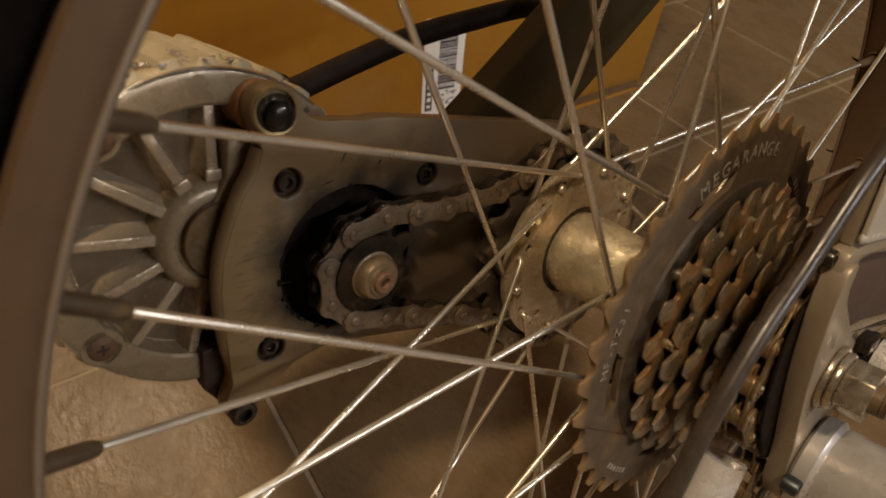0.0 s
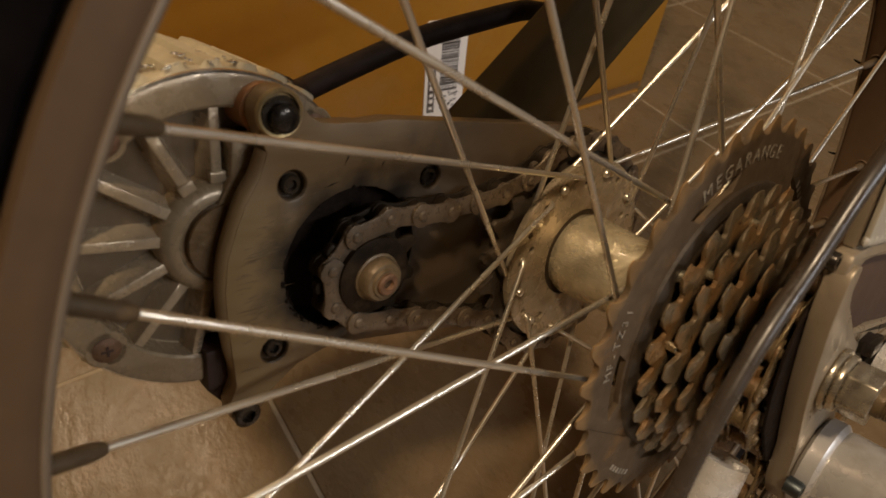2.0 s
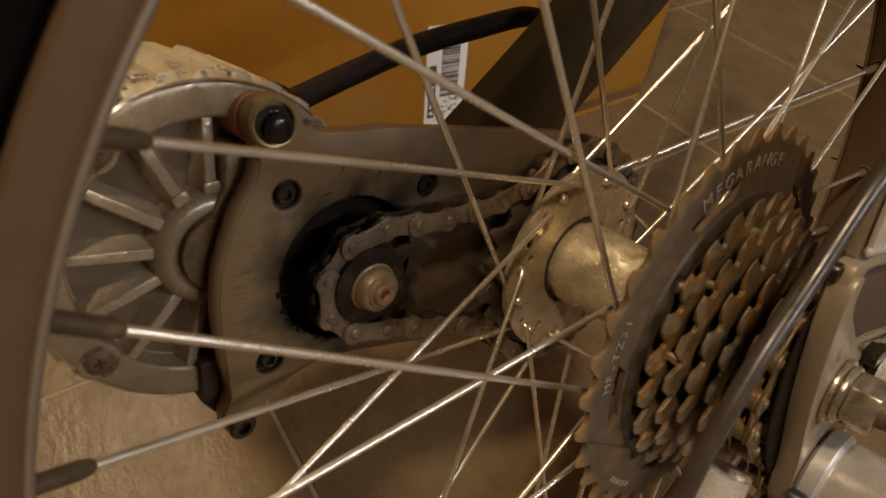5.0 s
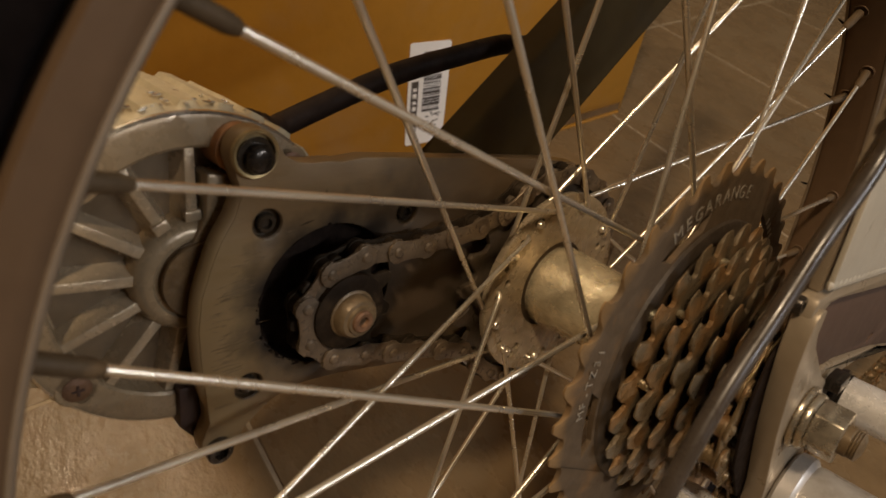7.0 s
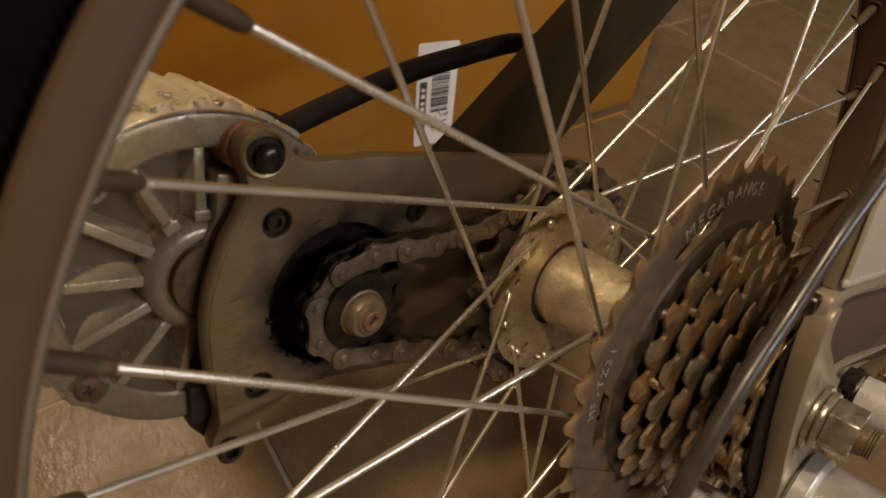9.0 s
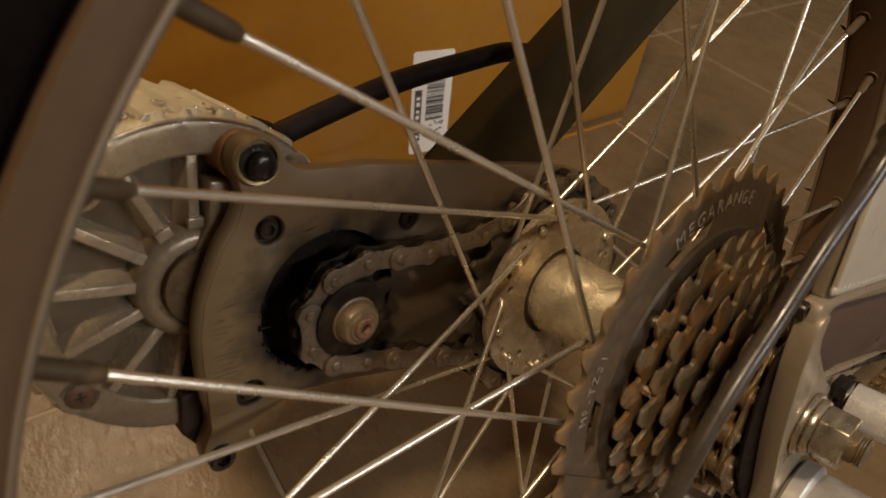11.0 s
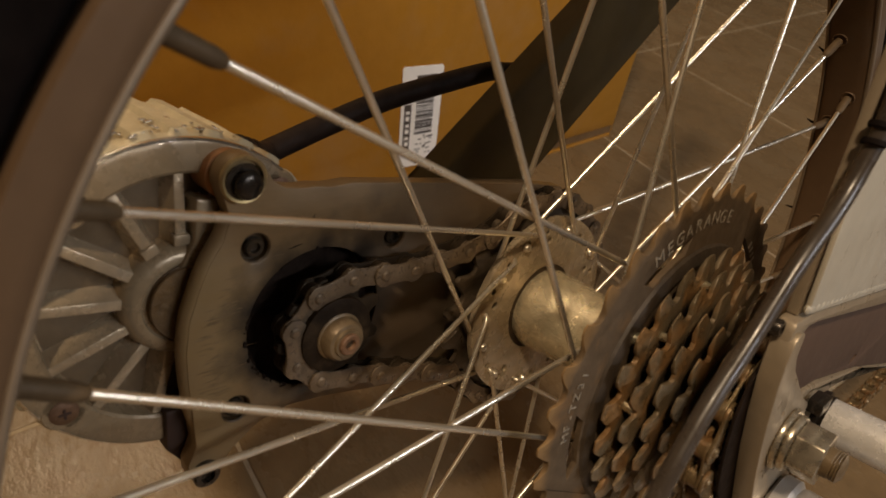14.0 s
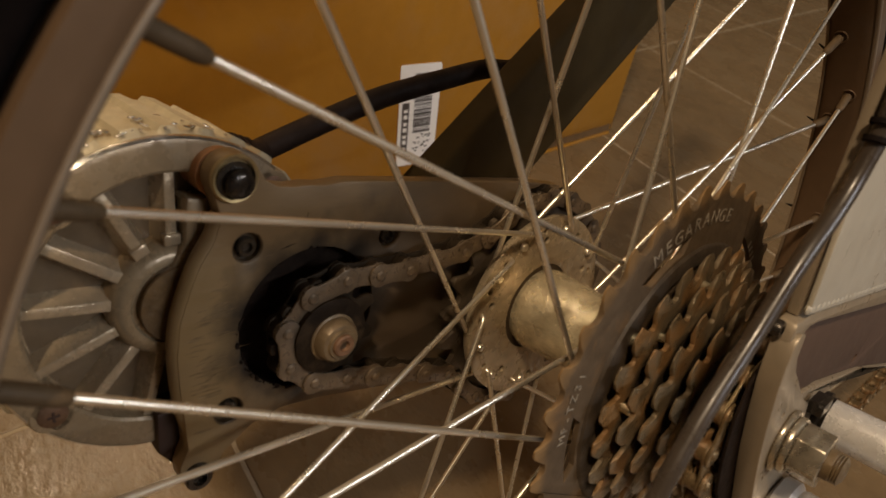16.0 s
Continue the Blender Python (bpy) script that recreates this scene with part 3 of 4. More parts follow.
for k in range(5):
    a = radians(141.3 + 72 * k)
    part("rivet", lathe([(0.0008, 0.0022), (0.0048, 0.0022), (0.0052, 0.0017), (0.0052, 0.0)], 12, 0.0437 * math.cos(a), 0.0437 * math.sin(a)), RIVET, cassette, "bright worn rivet")
for k in range(10):
    a = radians(133 + 36 * k)
    q = 0.0378 + 0.0018 * (k % 2)
    part("rivet", lathe([(0.0060, 0.0016), (0.0094, 0.0016), (0.0097, 0.0012), (0.0097, 0.0)], 10, q * math.cos(a), q * math.sin(a)), RIVET, cassette)


def lettering(name, text, r, size, first, last, x, material, parent):
    """Raised print round a disc that faces X, tops outward, read clockwise from angle first to last."""
    bm = bmesh.new()
    for k, ch in enumerate(text):
        cu = bpy.data.curves.new("glyph", "FONT")
        cu.body, cu.size, cu.align_x, cu.extrude = ch, size, "CENTER", 0.00008
        cu.resolution_u = 3
        ob = new("glyph", cu)
        bpy.context.view_layer.update()
        me = bpy.data.meshes.new_from_object(ob.evaluated_get(bpy.context.evaluated_depsgraph_get()))
        a = radians(first + (last - first) * (k + 0.5) / len(text))
        right, up = Vector((0, math.sin(a), -math.cos(a))), Vector((0, math.cos(a), math.sin(a)))
        m = Matrix(((right.x, up.x, 1, x), (right.y, up.y, 0, r * math.cos(a)), (right.z, up.z, 0, r * math.sin(a)), (0, 0, 0, 1)))
        me.transform(m)
        bm.from_mesh(me)
        bpy.data.objects.remove(ob)
        bpy.data.curves.remove(cu)
        bpy.data.meshes.remove(me)
    return part(name, bm, material, parent, smooth=False)


lettering("lettering", "MEGARANGE", 0.0573, 0.0066, 121.5, 75.0, 0.00114, PRINT, big)
lettering("lettering", "MF-TZ31", 0.0585, 0.0046, 180.5, 157.0, 0.00114, PRINT, big)
for first_, count, r0, r1 in ((226.0, 6, 0.0602, 0.0622), (48.0, 4, 0.0560, 0.0586)):
    for k in range(count):
        a0 = first_ + (2.6 if first_ > 100 else -3.2) * k
        part("printed_mark", extrude([(q * math.cos(radians(a)), q * math.sin(radians(a))) for q, a in ((r0, a0), (r0, a0 - 1.5), (r1, a0 - 1.7), (r1, a0))], 0.00102, 0.00110), PRINT, big, smooth=False)

# ---- chains ----
P = 0.0127


def link_outline(r=0.0041, waist=0.0031):
    out = [(-r * math.sin(radians(a)), r * math.cos(radians(a))) for a in (-35, -10, 20, 55, 90, 125, 160, 190, 215)]
    return out + [(P / 2, -waist)] + [(P + r * math.sin(radians(a)), -r * math.cos(radians(a))) for a in (-35, -10, 20, 55, 90, 125, 160, 190, 215)] + [(P / 2, waist)]


def link_meshes():
    o, i = bmesh.new(), bmesh.new()
    for s in (-1, 1):
        extrude(link_outline(), *sorted((s * 0.0026, s * 0.0036)), 0.0002, o)
        extrude(link_outline(), *sorted((s * 0.0015, s * 0.0025)), 0.0002, i)
    for y in (0.0, P):
        lathe([(-0.0044, 0.0), (-0.0043, 0.0012), (-0.0038, 0.0018), (0.0038, 0.0018), (0.0043, 0.0012), (0.0044, 0.0)], 10, y, 0, o)
        lathe([(-0.0015, 0.0037), (0.0015, 0.0037)], 12, y, 0, i)
    return o, i


def chain(parent, line, x, material, closed=False, greasy=True):
    """Links along the (y, z) polyline line, one pitch each."""
    pts = [Vector(p) for p in line]
    if closed:
        pts.append(pts[0])
    run = [0.0]
    for a, b in zip(pts, pts[1:]):
        run.append(run[-1] + (b - a).length)
    count = 2 * round(run[-1] / P / 2)
    step = run[-1] / count if closed else P
    count = count if closed else int(run[-1] / P)
    pins = []
    for k in range(count + 1):
        s = min(k * step, run[-1] - 1e-9)
        j = max(i for i in range(len(run) - 1) if run[i] <= s + 1e-12)
        f = (s - run[j]) / (run[j + 1] - run[j])
        pins.append(pts[j].lerp(pts[j + 1], f))
    meshes = []
    for nm, bm in zip(("outer_link", "inner_link"), link_meshes()):
        ob = part(nm, bm, material, parent)
        ob.data.materials.append(CHAINDARK)
        for fc in ob.data.polygons:
            if greasy and fc.center.x < 0.00145:
                fc.material_index = 1
        meshes.append((nm, ob.data))
        bpy.data.objects.remove(ob)
    for k, (a, b) in enumerate(zip(pins, pins[1:])):
        nm, me = meshes[k % 2]
        ob = new(nm, me)
        ob.parent = parent
        d = b - a
        ob.matrix_basis = Matrix.Translation((x, a.x, a.y)) @ Matrix.Rotation(math.atan2(d.y, d.x), 4, "X") @ Matrix.Diagonal((1, d.length / P, 1, 1))


SPROCKET_Y, SPROCKET_Z, A_CHAIN, A_NUT = -0.0975, 0.0165, -0.0660, -0.0630
motor_chain = thing("drive_chain", "oily dark roller chain from motor sprocket to hub sprocket", "chain")
loop = [(-0.1120, 0.0215), (-0.1110, 0.0079), (-0.1040, 0.0010), (-0.0936, -0.0014), (-0.0822, -0.0050), (-0.0697, -0.0094), (-0.0532, -0.0149), (-0.0412, -0.0200)]
loop += arc(0, 0, 0.0446, 222, 488, 50) + [(-0.0376, 0.0324), (-0.0453, 0.0315), (-0.0576, 0.0309), (-0.0694, 0.0309), (-0.0814, 0.0323), (-0.0937, 0.0336), (-0.1053, 0.0302)]
chain(motor_chain, loop, A_CHAIN, CHAIN, True)
gear_chain = thing("bicycle_chain", "rusty brown bicycle chain round the smallest cog", "chain")
loop = [(0.50, 0.085), (0.004, 0.0287)] + arc(0, 0, 0.0285, 92, 262, 40) + [(0.004, -0.045)] + arc(0.022, -0.062, 0.020, 150, 300, 14) + [(0.12, -0.076), (0.5, -0.09)]
chain(gear_chain, loop, 0.0287, RUSTCHAIN, greasy=False)
hub_sprocket, _ = tooth_ring(22, tip=0.0026, lean=0.0, seed=18)
part("hub_sprocket", extrude(hub_sprocket, A_CHAIN - 0.0012, A_CHAIN + 0.0012, 0.0003, None, (ring(0, 0, 0.017, 28),)), HUBCOG, wheel, "dull steel sprocket behind the hub flange")

# ---- the motor ----
MY, MZ = -0.1355, 0.0295
motor = thing("electric_motor", "pitted cast aluminium gear motor with radial ribs on its cover", "motor")
ridged = bmesh.new()
rows_x = [-0.1320, -0.1305, -0.1280, -0.1200, -0.1120, -0.1040, -0.0960, -0.0905, -0.0885, -0.0865]
rings_ = []
for x in rows_x:
    vs = []
    for k in range(240):
        a = 2 * math.pi * k / 240
        r = 0.0477 + 0.0010 * (1 if (k % 8) < 4 else -0.5) + 0.0004 * noise.noise((x * 90, math.cos(a) * 5, math.sin(a) * 5))
        if x > -0.088 or x < -0.131:
            r = 0.0466
        vs.append(ridged.verts.new((x, MY + r * math.cos(a), MZ + r * math.sin(a))))
    rings_.append(vs)
for a, b in zip(rings_, rings_[1:]):
    for k in range(240):
        ridged.faces.new((a[k], b[k], b[(k + 1) % 240], a[(k + 1) % 240]))
ridged.faces.new(rings_[0])
part("housing", ridged, CASTSKIN, motor, "corrugated pitted aluminium housing")
cover = part("cover", lathe([(-0.0865, 0.0468), (-0.0850, 0.0470), (-0.0838, 0.0462), (-0.0834, 0.0448), (-0.0834, 0.0382), (-0.0840, 0.0374), (-0.0905, 0.0366), (-0.0912, 0.0350), (-0.0912, 0.0175), (-0.0868, 0.0174), (-0.0852, 0.0171),
                             (-0.0838, 0.0163), (-0.0828, 0.0151), (-0.0823, 0.0138), (-0.0822, 0.0124), (-0.0830, 0.0118), (-0.0830, 0.0)], 96, MY, MZ), CAST, motor, "grey painted ribbed gearbox cover")
part("recess_floor", lathe([(-0.0911, 0.0177), (-0.0909, 0.0177), (-0.0906, 0.0362), (-0.0911, 0.0362)], 96, MY, MZ, None, True), RECESS, cover, "recess floor, darkened to stand for the pockets' shade")
for k in range(13):
    deg = (171.6 + 360 / 13 * k) % 360
    a = radians(deg)
    bm = extrude([(0.0150, -0.0016), (0.0376, -0.0014), (0.0376, 0.0014), (0.0150, 0.0016)], -0.0912, -0.0848, 0.0004)
    for vtx in bm.verts:
        if vtx.co.x < -0.0895:
            vtx.co.z *= 2.3
        elif vtx.co.y < 0.03:
            vtx.co.x += 0.0006 * (1 - vtx.co.y / 0.03)
    bmesh.ops.rotate(bm, cent=(0, 0, 0), matrix=Matrix.Rotation(a, 3, "X"), verts=bm.verts)
    bmesh.ops.translate(bm, vec=(0, MY, MZ), verts=bm.verts)
    part("rib", bm, RIB, cover)
    if 40 < deg < 140:
        pad = box((-0.0868, 0.0168, -0.0023), (-0.0834, 0.0200, 0.0023), 0.0005)
        bmesh.ops.rotate(pad, cent=(0, 0, 0), matrix=Matrix.Rotation(a, 3, "X"), verts=pad.verts)
        bmesh.ops.translate(pad, vec=(0, MY, MZ), verts=pad.verts)
        part("pad", pad, RIB, cover)
# thin polished ring added to draw the highlight along the cover's edge
part("rubbed_edge", lathe([(-0.0853, 0.04695), (-0.0852, 0.04718), (-0.0843, 0.04695), (-0.0837, 0.04625), (-0.0839, 0.04610)], 96, MY, MZ, None, True), ALU, cover, "bright ring added for the highlight on the cover's edge")
part("boss", lathe([(-0.0832, 0.0117), (-0.0822, 0.0117), (-0.0819, 0.0112), (-0.0816, 0.0117), (-0.0812, 0.0112), (-0.0809, 0.0117), (-0.0804, 0.0114), (-0.0803, 0.0)], 40, MY + 0.0010, MZ), BOSS, cover, "rust stained shaft boss")


def phillips(parent, y, z, x, r, material, rise=0.0014, label=""):
    ob = part("screw", lathe([(x - 0.001, r), (x + rise * 0.35, r), (x + rise * 0.8, r * 0.75), (x + rise, r * 0.35), (x + rise, 0.0)], 24, y, z), material, parent, label)
    cross = box((x + rise * 0.6, y - r * 0.42, z - r * 0.09), (x + rise + 0.0002, y + r * 0.42, z + r * 0.09))
    box((x + rise * 0.6, y - r * 0.09, z - r * 0.42), (x + rise + 0.0003, y + r * 0.09, z + r * 0.42), 0, cross)
    part("slot", cross, DARKRED, ob, smooth=False)
    return ob


for a in (130, 216, 302, 44):
    y, z = MY + 0.0418 * math.cos(radians(a)), MZ + 0.0418 * math.sin(radians(a))
    part("screw_lug", lathe([(-0.0905, 0.0056), (-0.0838, 0.0056), (-0.0834, 0.0052), (-0.0834, 0.0)], 28, y, z), CAST, cover)
    phillips(cover, y, z, -0.0835, 0.0037, RUSTY, 0.0010, "rusty cross-head screw")
part("foot", extrude([(-0.1440, -0.0050), (-0.1310, -0.0050), (-0.1318, -0.0200), (-0.1365, -0.0310), (-0.1445, -0.0190)], -0.105, -0.081, 0.0008), DARKRED, motor, "dark red mounting foot")
part("strut", extrude([(-0.1316, 0.0600), (-0.1243, 0.0590), (-0.1225, 0.0494), (-0.1270, 0.0438), (-0.1330, 0.0383), (-0.1375, 0.0398), (-0.1325, 0.0478)], -0.0900, -0.0812, 0.0010), CAST, motor)

# ---- the mounting plate ----
plate = thing("mounting_plate", "greasy scratched aluminium motor mounting plate beside the wheel", "plate")
outline = arc(-0.1216, 0.0666, 0.0069, 205, 20, 14) + [(-0.1125, 0.0648), (-0.1090, 0.0625), (-0.1040, 0.0616), (-0.0994, 0.0615), (-0.0940, 0.0606), (-0.0860, 0.0608), (-0.0600, 0.0572), (-0.0282, 0.0525), (0.0, 0.0485), (0.022, 0.044), (0.026, 0.03),
           (0.026, -0.024), (0.016, -0.032), (-0.0325, -0.0308), (-0.0640, -0.0222), (-0.0936, -0.0152), (-0.1080, -0.0130), (-0.1180, -0.0150), (-0.1273, -0.0211), (-0.1305, -0.0258), (-0.1345, -0.0300), (-0.1385, -0.0292), (-0.1412, -0.0255),
           (-0.1412, -0.0212), (-0.1385, -0.0150), (-0.1390, -0.0047), (-0.1397, 0.0073), (-0.1398, 0.0173), (-0.1384, 0.0274), (-0.1351, 0.0366), (-0.1321, 0.0433), (-0.1279, 0.0496), (-0.1256, 0.0560)]
A_PL = -0.0735
SCRATCHES = ((-0.0990, 0.0531, -0.1014, 0.0490), (-0.1032, 0.0442, -0.1082, 0.0432), (-0.0760, -0.0100, -0.0800, -0.0128), (-0.0880, 0.0465, -0.0868, 0.0480))
BORES = ((-0.1184, 0.0458, 0.0046), (-0.0677, 0.0393, 0.0045), (-0.1257, -0.0067, 0.0047))
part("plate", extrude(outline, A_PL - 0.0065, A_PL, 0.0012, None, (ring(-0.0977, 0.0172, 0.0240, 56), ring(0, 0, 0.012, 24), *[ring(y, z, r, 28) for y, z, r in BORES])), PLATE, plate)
edge = [(-0.1256, 0.0560), (-0.1283, 0.0496), (-0.1323, 0.0433), (-0.1353, 0.0366), (-0.1385, 0.0274), (-0.1398, 0.0173), (-0.1397, 0.0073), (-0.1388, -0.0030), (-0.1370, -0.0110), (-0.1372, -0.0180)]
part("rounded_edge", tube(smooth_path([(A_PL - 0.0031, y + 0.0012, z) for y, z in edge], 5), [0.0030] * (5 * (len(edge) - 1)) + [0.0026], 20), PLATE, plate, "rounded rubbed edge of the plate")
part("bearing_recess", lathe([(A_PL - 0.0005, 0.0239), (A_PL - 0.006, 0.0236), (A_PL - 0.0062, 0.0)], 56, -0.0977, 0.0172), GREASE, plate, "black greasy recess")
rnd = random.Random(11)
for k in range(44):
    a = rnd.uniform(165, 255) if k < 38 else rnd.uniform(20, 150)
    r = 0.0238 + abs(rnd.gauss(0, 0.0005))
    y, z = -0.0977 + r * math.cos(radians(a)), 0.0172 + r * math.sin(radians(a))
    w, h = rnd.uniform(0.0002, 0.0022) * rnd.random(), rnd.uniform(0.0001, 0.0005)
    t = radians(a + 90 + rnd.uniform(-30, 30))
    pts = [(y + w * rnd.uniform(0.7, 1.2) * math.cos(q) * math.cos(t) - h * math.sin(q) * math.sin(t), z + w * math.cos(q) * math.sin(t) + h * rnd.uniform(0.7, 1.2) * math.sin(q) * math.cos(t)) for q in [2 * math.pi * j / 9 for j in range(9)]]
    part("grease_smear", extrude(pts, A_PL - 0.0002, A_PL + 0.0002 + 0.0002 * rnd.random()), GREASE, plate)
drip = bmesh.new()
rnd = random.Random(31)
for k in range(120):
    z = rnd.uniform(-0.012, 0.043)
    y = -0.1392 + 0.9 * max(0.0, z - 0.024) * 0.75 + abs(rnd.gauss(0, 0.005)) + 0.0015
    if any(math.hypot(y + 0.003 - b[0], z - b[1]) < 0.0085 for b in BORES):
        continue
    w, h, sag = rnd.uniform(0.0015, 0.0065), rnd.uniform(0.00005, 0.00018), rnd.uniform(-0.0004, 0.0006)
    extrude([(y, z), (y + w * 0.4, z - h + sag * 0.3), (y + w, z + sag), (y + w * 0.4, z + h + sag * 0.3)], A_PL - 0.0001, A_PL + 0.00008, 0, drip)
tagged(part("oil_streak", drip, STREAK, plate, smooth=False), kind="stuff")


def cap_bolt(parent, y, z, x, r, h, material, label="", name="bolt", socket=True):
    prof_ = [(x, r), (x + h * 0.8, r), (x + h, r * 0.85)]
    prof_ = prof_ + [(x + h, r * 0.52), (x + h * 0.45, r * 0.5), (x + h * 0.4, 0.0)] if socket else [(x, r), (x + h * 0.45, r), (x + h * 0.68, r * 0.93), (x + h * 0.85, r * 0.76), (x + h * 0.96, r * 0.45), (x + h, 0.0)]
    return part(name, lathe(prof_, 28, y, z), material, parent, label)


lug = part("lug_ring", lathe([(A_PL - 0.0002, 0.0066), (A_PL + 0.0012, 0.0067), (A_PL + 0.0017, 0.0063), (A_PL + 0.0014, 0.0056), (A_PL + 0.0004, 0.0053), (A_PL + 0.0003, 0.0)], 36, -0.1220, 0.0668), BRASSY, plate, "worn brass washer")
part("lug_bore", lathe([(A_PL + 0.0012, 0.0054), (A_PL + 0.0006, 0.0052), (A_PL + 0.0005, 0.0)], 32, -0.1219, 0.0662), BOLT, lug, "dark greasy bore")
cap_bolt(plate, -0.1212, 0.0656, A_PL + 0.0005, 0.0042, 0.0036, DARKSTEEL, "black domed bolt", "bolt", False)
part("standoff", lathe([(-0.1100, 0.0), (-0.1100, 0.0070), (A_PL - 0.0066, 0.0070), (A_PL - 0.0066, 0.0)], 30, -0.1225, 0.0660), COPPER, plate, "reddish brown spacer tube")
for y, z, r in BORES:
    bore = part("counterbore", lathe([(A_PL - 0.0003, r + 0.0001), (A_PL - 0.0006, r - 0.0003), (A_PL - 0.0028, r - 0.0004), (A_PL - 0.0030, 0.0)], 28, y, z), BORE, plate, "greasy brown counterbored bolt hole")
    part("bolt_head", lathe([(A_PL - 0.0029, 0.0030), (A_PL - 0.0014, 0.0030), (A_PL - 0.0009, 0.0026), (A_PL - 0.0008, 0.0016), (A_PL - 0.0022, 0.0014), (A_PL - 0.0023, 0.0)], 20, y + 0.0003, z - 0.0003), BOLT, bore, "blackened socket bolt")
cap_bolt(plate, -0.1365, -0.0255, A_PL - 0.0002, 0.0042, 0.0030, BOLT, "blackened socket bolt")
for y0, z0, y1, z1 in SCRATCHES:
    dy, dz = y1 - y0, z1 - z0
    q = 0.00022 / math.hypot(dy, dz)
    part("scratch", extrude([(y0, z0), (y0 + dy * 0.5 + dz * q, z0 + dz * 0.5 - dy * q), (y1, z1), (y0 + dy * 0.5 - dz * q, z0 + dz * 0.5 + dy * q)], A_PL - 0.0001, A_PL + 0.0001), GREASE, plate, "dark scratch")
teeth8, _ = tooth_ring(9, tip=0.0016, lean=0.0, seed=8)
spr = part("sprocket", extrude([(SPROCKET_Y + y * 0.93, SPROCKET_Z + z * 0.93) for y, z in teeth8], A_CHAIN - 0.0013, A_CHAIN + 0.0013, 0.0003), CHAINDARK, motor, "grease blackened drive sprocket")
part("sprocket_hub", lathe([(A_PL - 0.006, 0.0125), (A_NUT + 0.0014, 0.0125), (A_NUT + 0.0020, 0.0105), (A_NUT + 0.0020, 0.0)], 36, SPROCKET_Y, SPROCKET_Z), SLUDGE, spr, "greasy brown sprocket hub")
part("shaft_nut", lathe([(A_NUT + 0.0018, 0.0078), (A_NUT + 0.0024, 0.0078), (A_NUT + 0.0027, 0.0071), (A_NUT + 0.0052, 0.0069), (A_NUT + 0.0064, 0.0060), (A_NUT + 0.0066, 0.0048), (A_NUT + 0.0074, 0.0045), (A_NUT + 0.0074, 0.0)], 32, SPROCKET_Y, SPROCKET_Z), SHAFTNUT, spr, "dull greasy shaft nut")
part("shaft_end", lathe([(A_NUT + 0.0072, 0.0036), (A_NUT + 0.0082, 0.0035), (A_NUT + 0.0086, 0.0030), (A_NUT + 0.0085, 0.0018), (A_NUT + 0.0074, 0.0014), (A_NUT + 0.0074, 0.0)], 24, SPROCKET_Y, SPROCKET_Z), RUSTY, spr, "coppery drilled shaft end")
rnd = random.Random(23)
for k in range(46):
    a = radians(rnd.uniform(50, 150))
    x = -0.0858 - abs(rnd.gauss(0, 0.011))
    q = 0.0483
    fleck = bmesh.new()
    bmesh.ops.create_icosphere(fleck, subdivisions=1, radius=1, matrix=Matrix.Translation((x, MY + q * math.cos(a), MZ + q * math.sin(a))) @ Matrix.Rotation(a, 4, "X") @ Matrix.Diagonal((rnd.uniform(0.0004, 0.0016), 0.0003, rnd.uniform(0.0004, 0.0016), 1)))
    part("metal_fleck", fleck, ALU, motor, angle=80)
bm = tube(smooth_path([(-0.100, -0.1105, 0.0650), (-0.106, -0.1000, 0.0622), (-0.110, -0.0925, 0.0625), (-0.110, -0.0725, 0.0690), (-0.110, -0.0460, 0.0766), (-0.110, -0.0160, 0.0820), (-0.113, 0.0100, 0.0850), (-0.125, 0.0500, 0.0850), (-0.140, 0.12, 0.11)], 8), 0.0041, 16)
cable = part("power_cable", bm, CORD, motor, "black rubber motor cable")
part("cable_gland", tube([(-0.100, -0.1125, 0.0655), (-0.1020, -0.1070, 0.0635), (-0.1040, -0.1030, 0.0620)], [0.0056, 0.0058, 0.0050], 14), CORD, cable)
for k in range(3):
    f = k / 3
    part("gland_rib", tube([(-0.1003 - 0.0012 * f * 3, -0.1112 + 0.0034 * f * 3 * 0.8, 0.0652 - 0.0012 * f * 3), (-0.1006 - 0.0012 * f * 3, -0.1100 + 0.0034 * f * 3 * 0.8, 0.0648 - 0.0012 * f * 3)], 0.0063, 16), CORD, cable)


# ---- the frame ----
frame_ = part("dropout", extrude([(-0.0120, -0.0120), (-0.0175, 0.0020), (-0.0212, 0.0150), (-0.0238, 0.0280), (-0.0240, 0.0350), (-0.0230, 0.0410), (-0.0200, 0.0440), (-0.0165, 0.0432), (-0.0166, 0.0360), (-0.0130, 0.0300), (-0.0060, 0.0240), (0.0005, 0.0181),
                                  (0.0090, 0.0110), (0.0170, 0.0060), (0.0180, -0.0100), (0.0300, -0.0300), (0.0310, -0.0450), (0.0220, -0.0560), (0.0060, -0.0560),
                                  (-0.0020, -0.0450), (-0.0050, -0.0280)], 0.0346, 0.0410, 0.0010, None, (ring(-0.0092, 0.0133, 0.0009, 8), ring(0, 0, 0.0052, 16))), SILVER, wheel, "silver painted dropout plate")
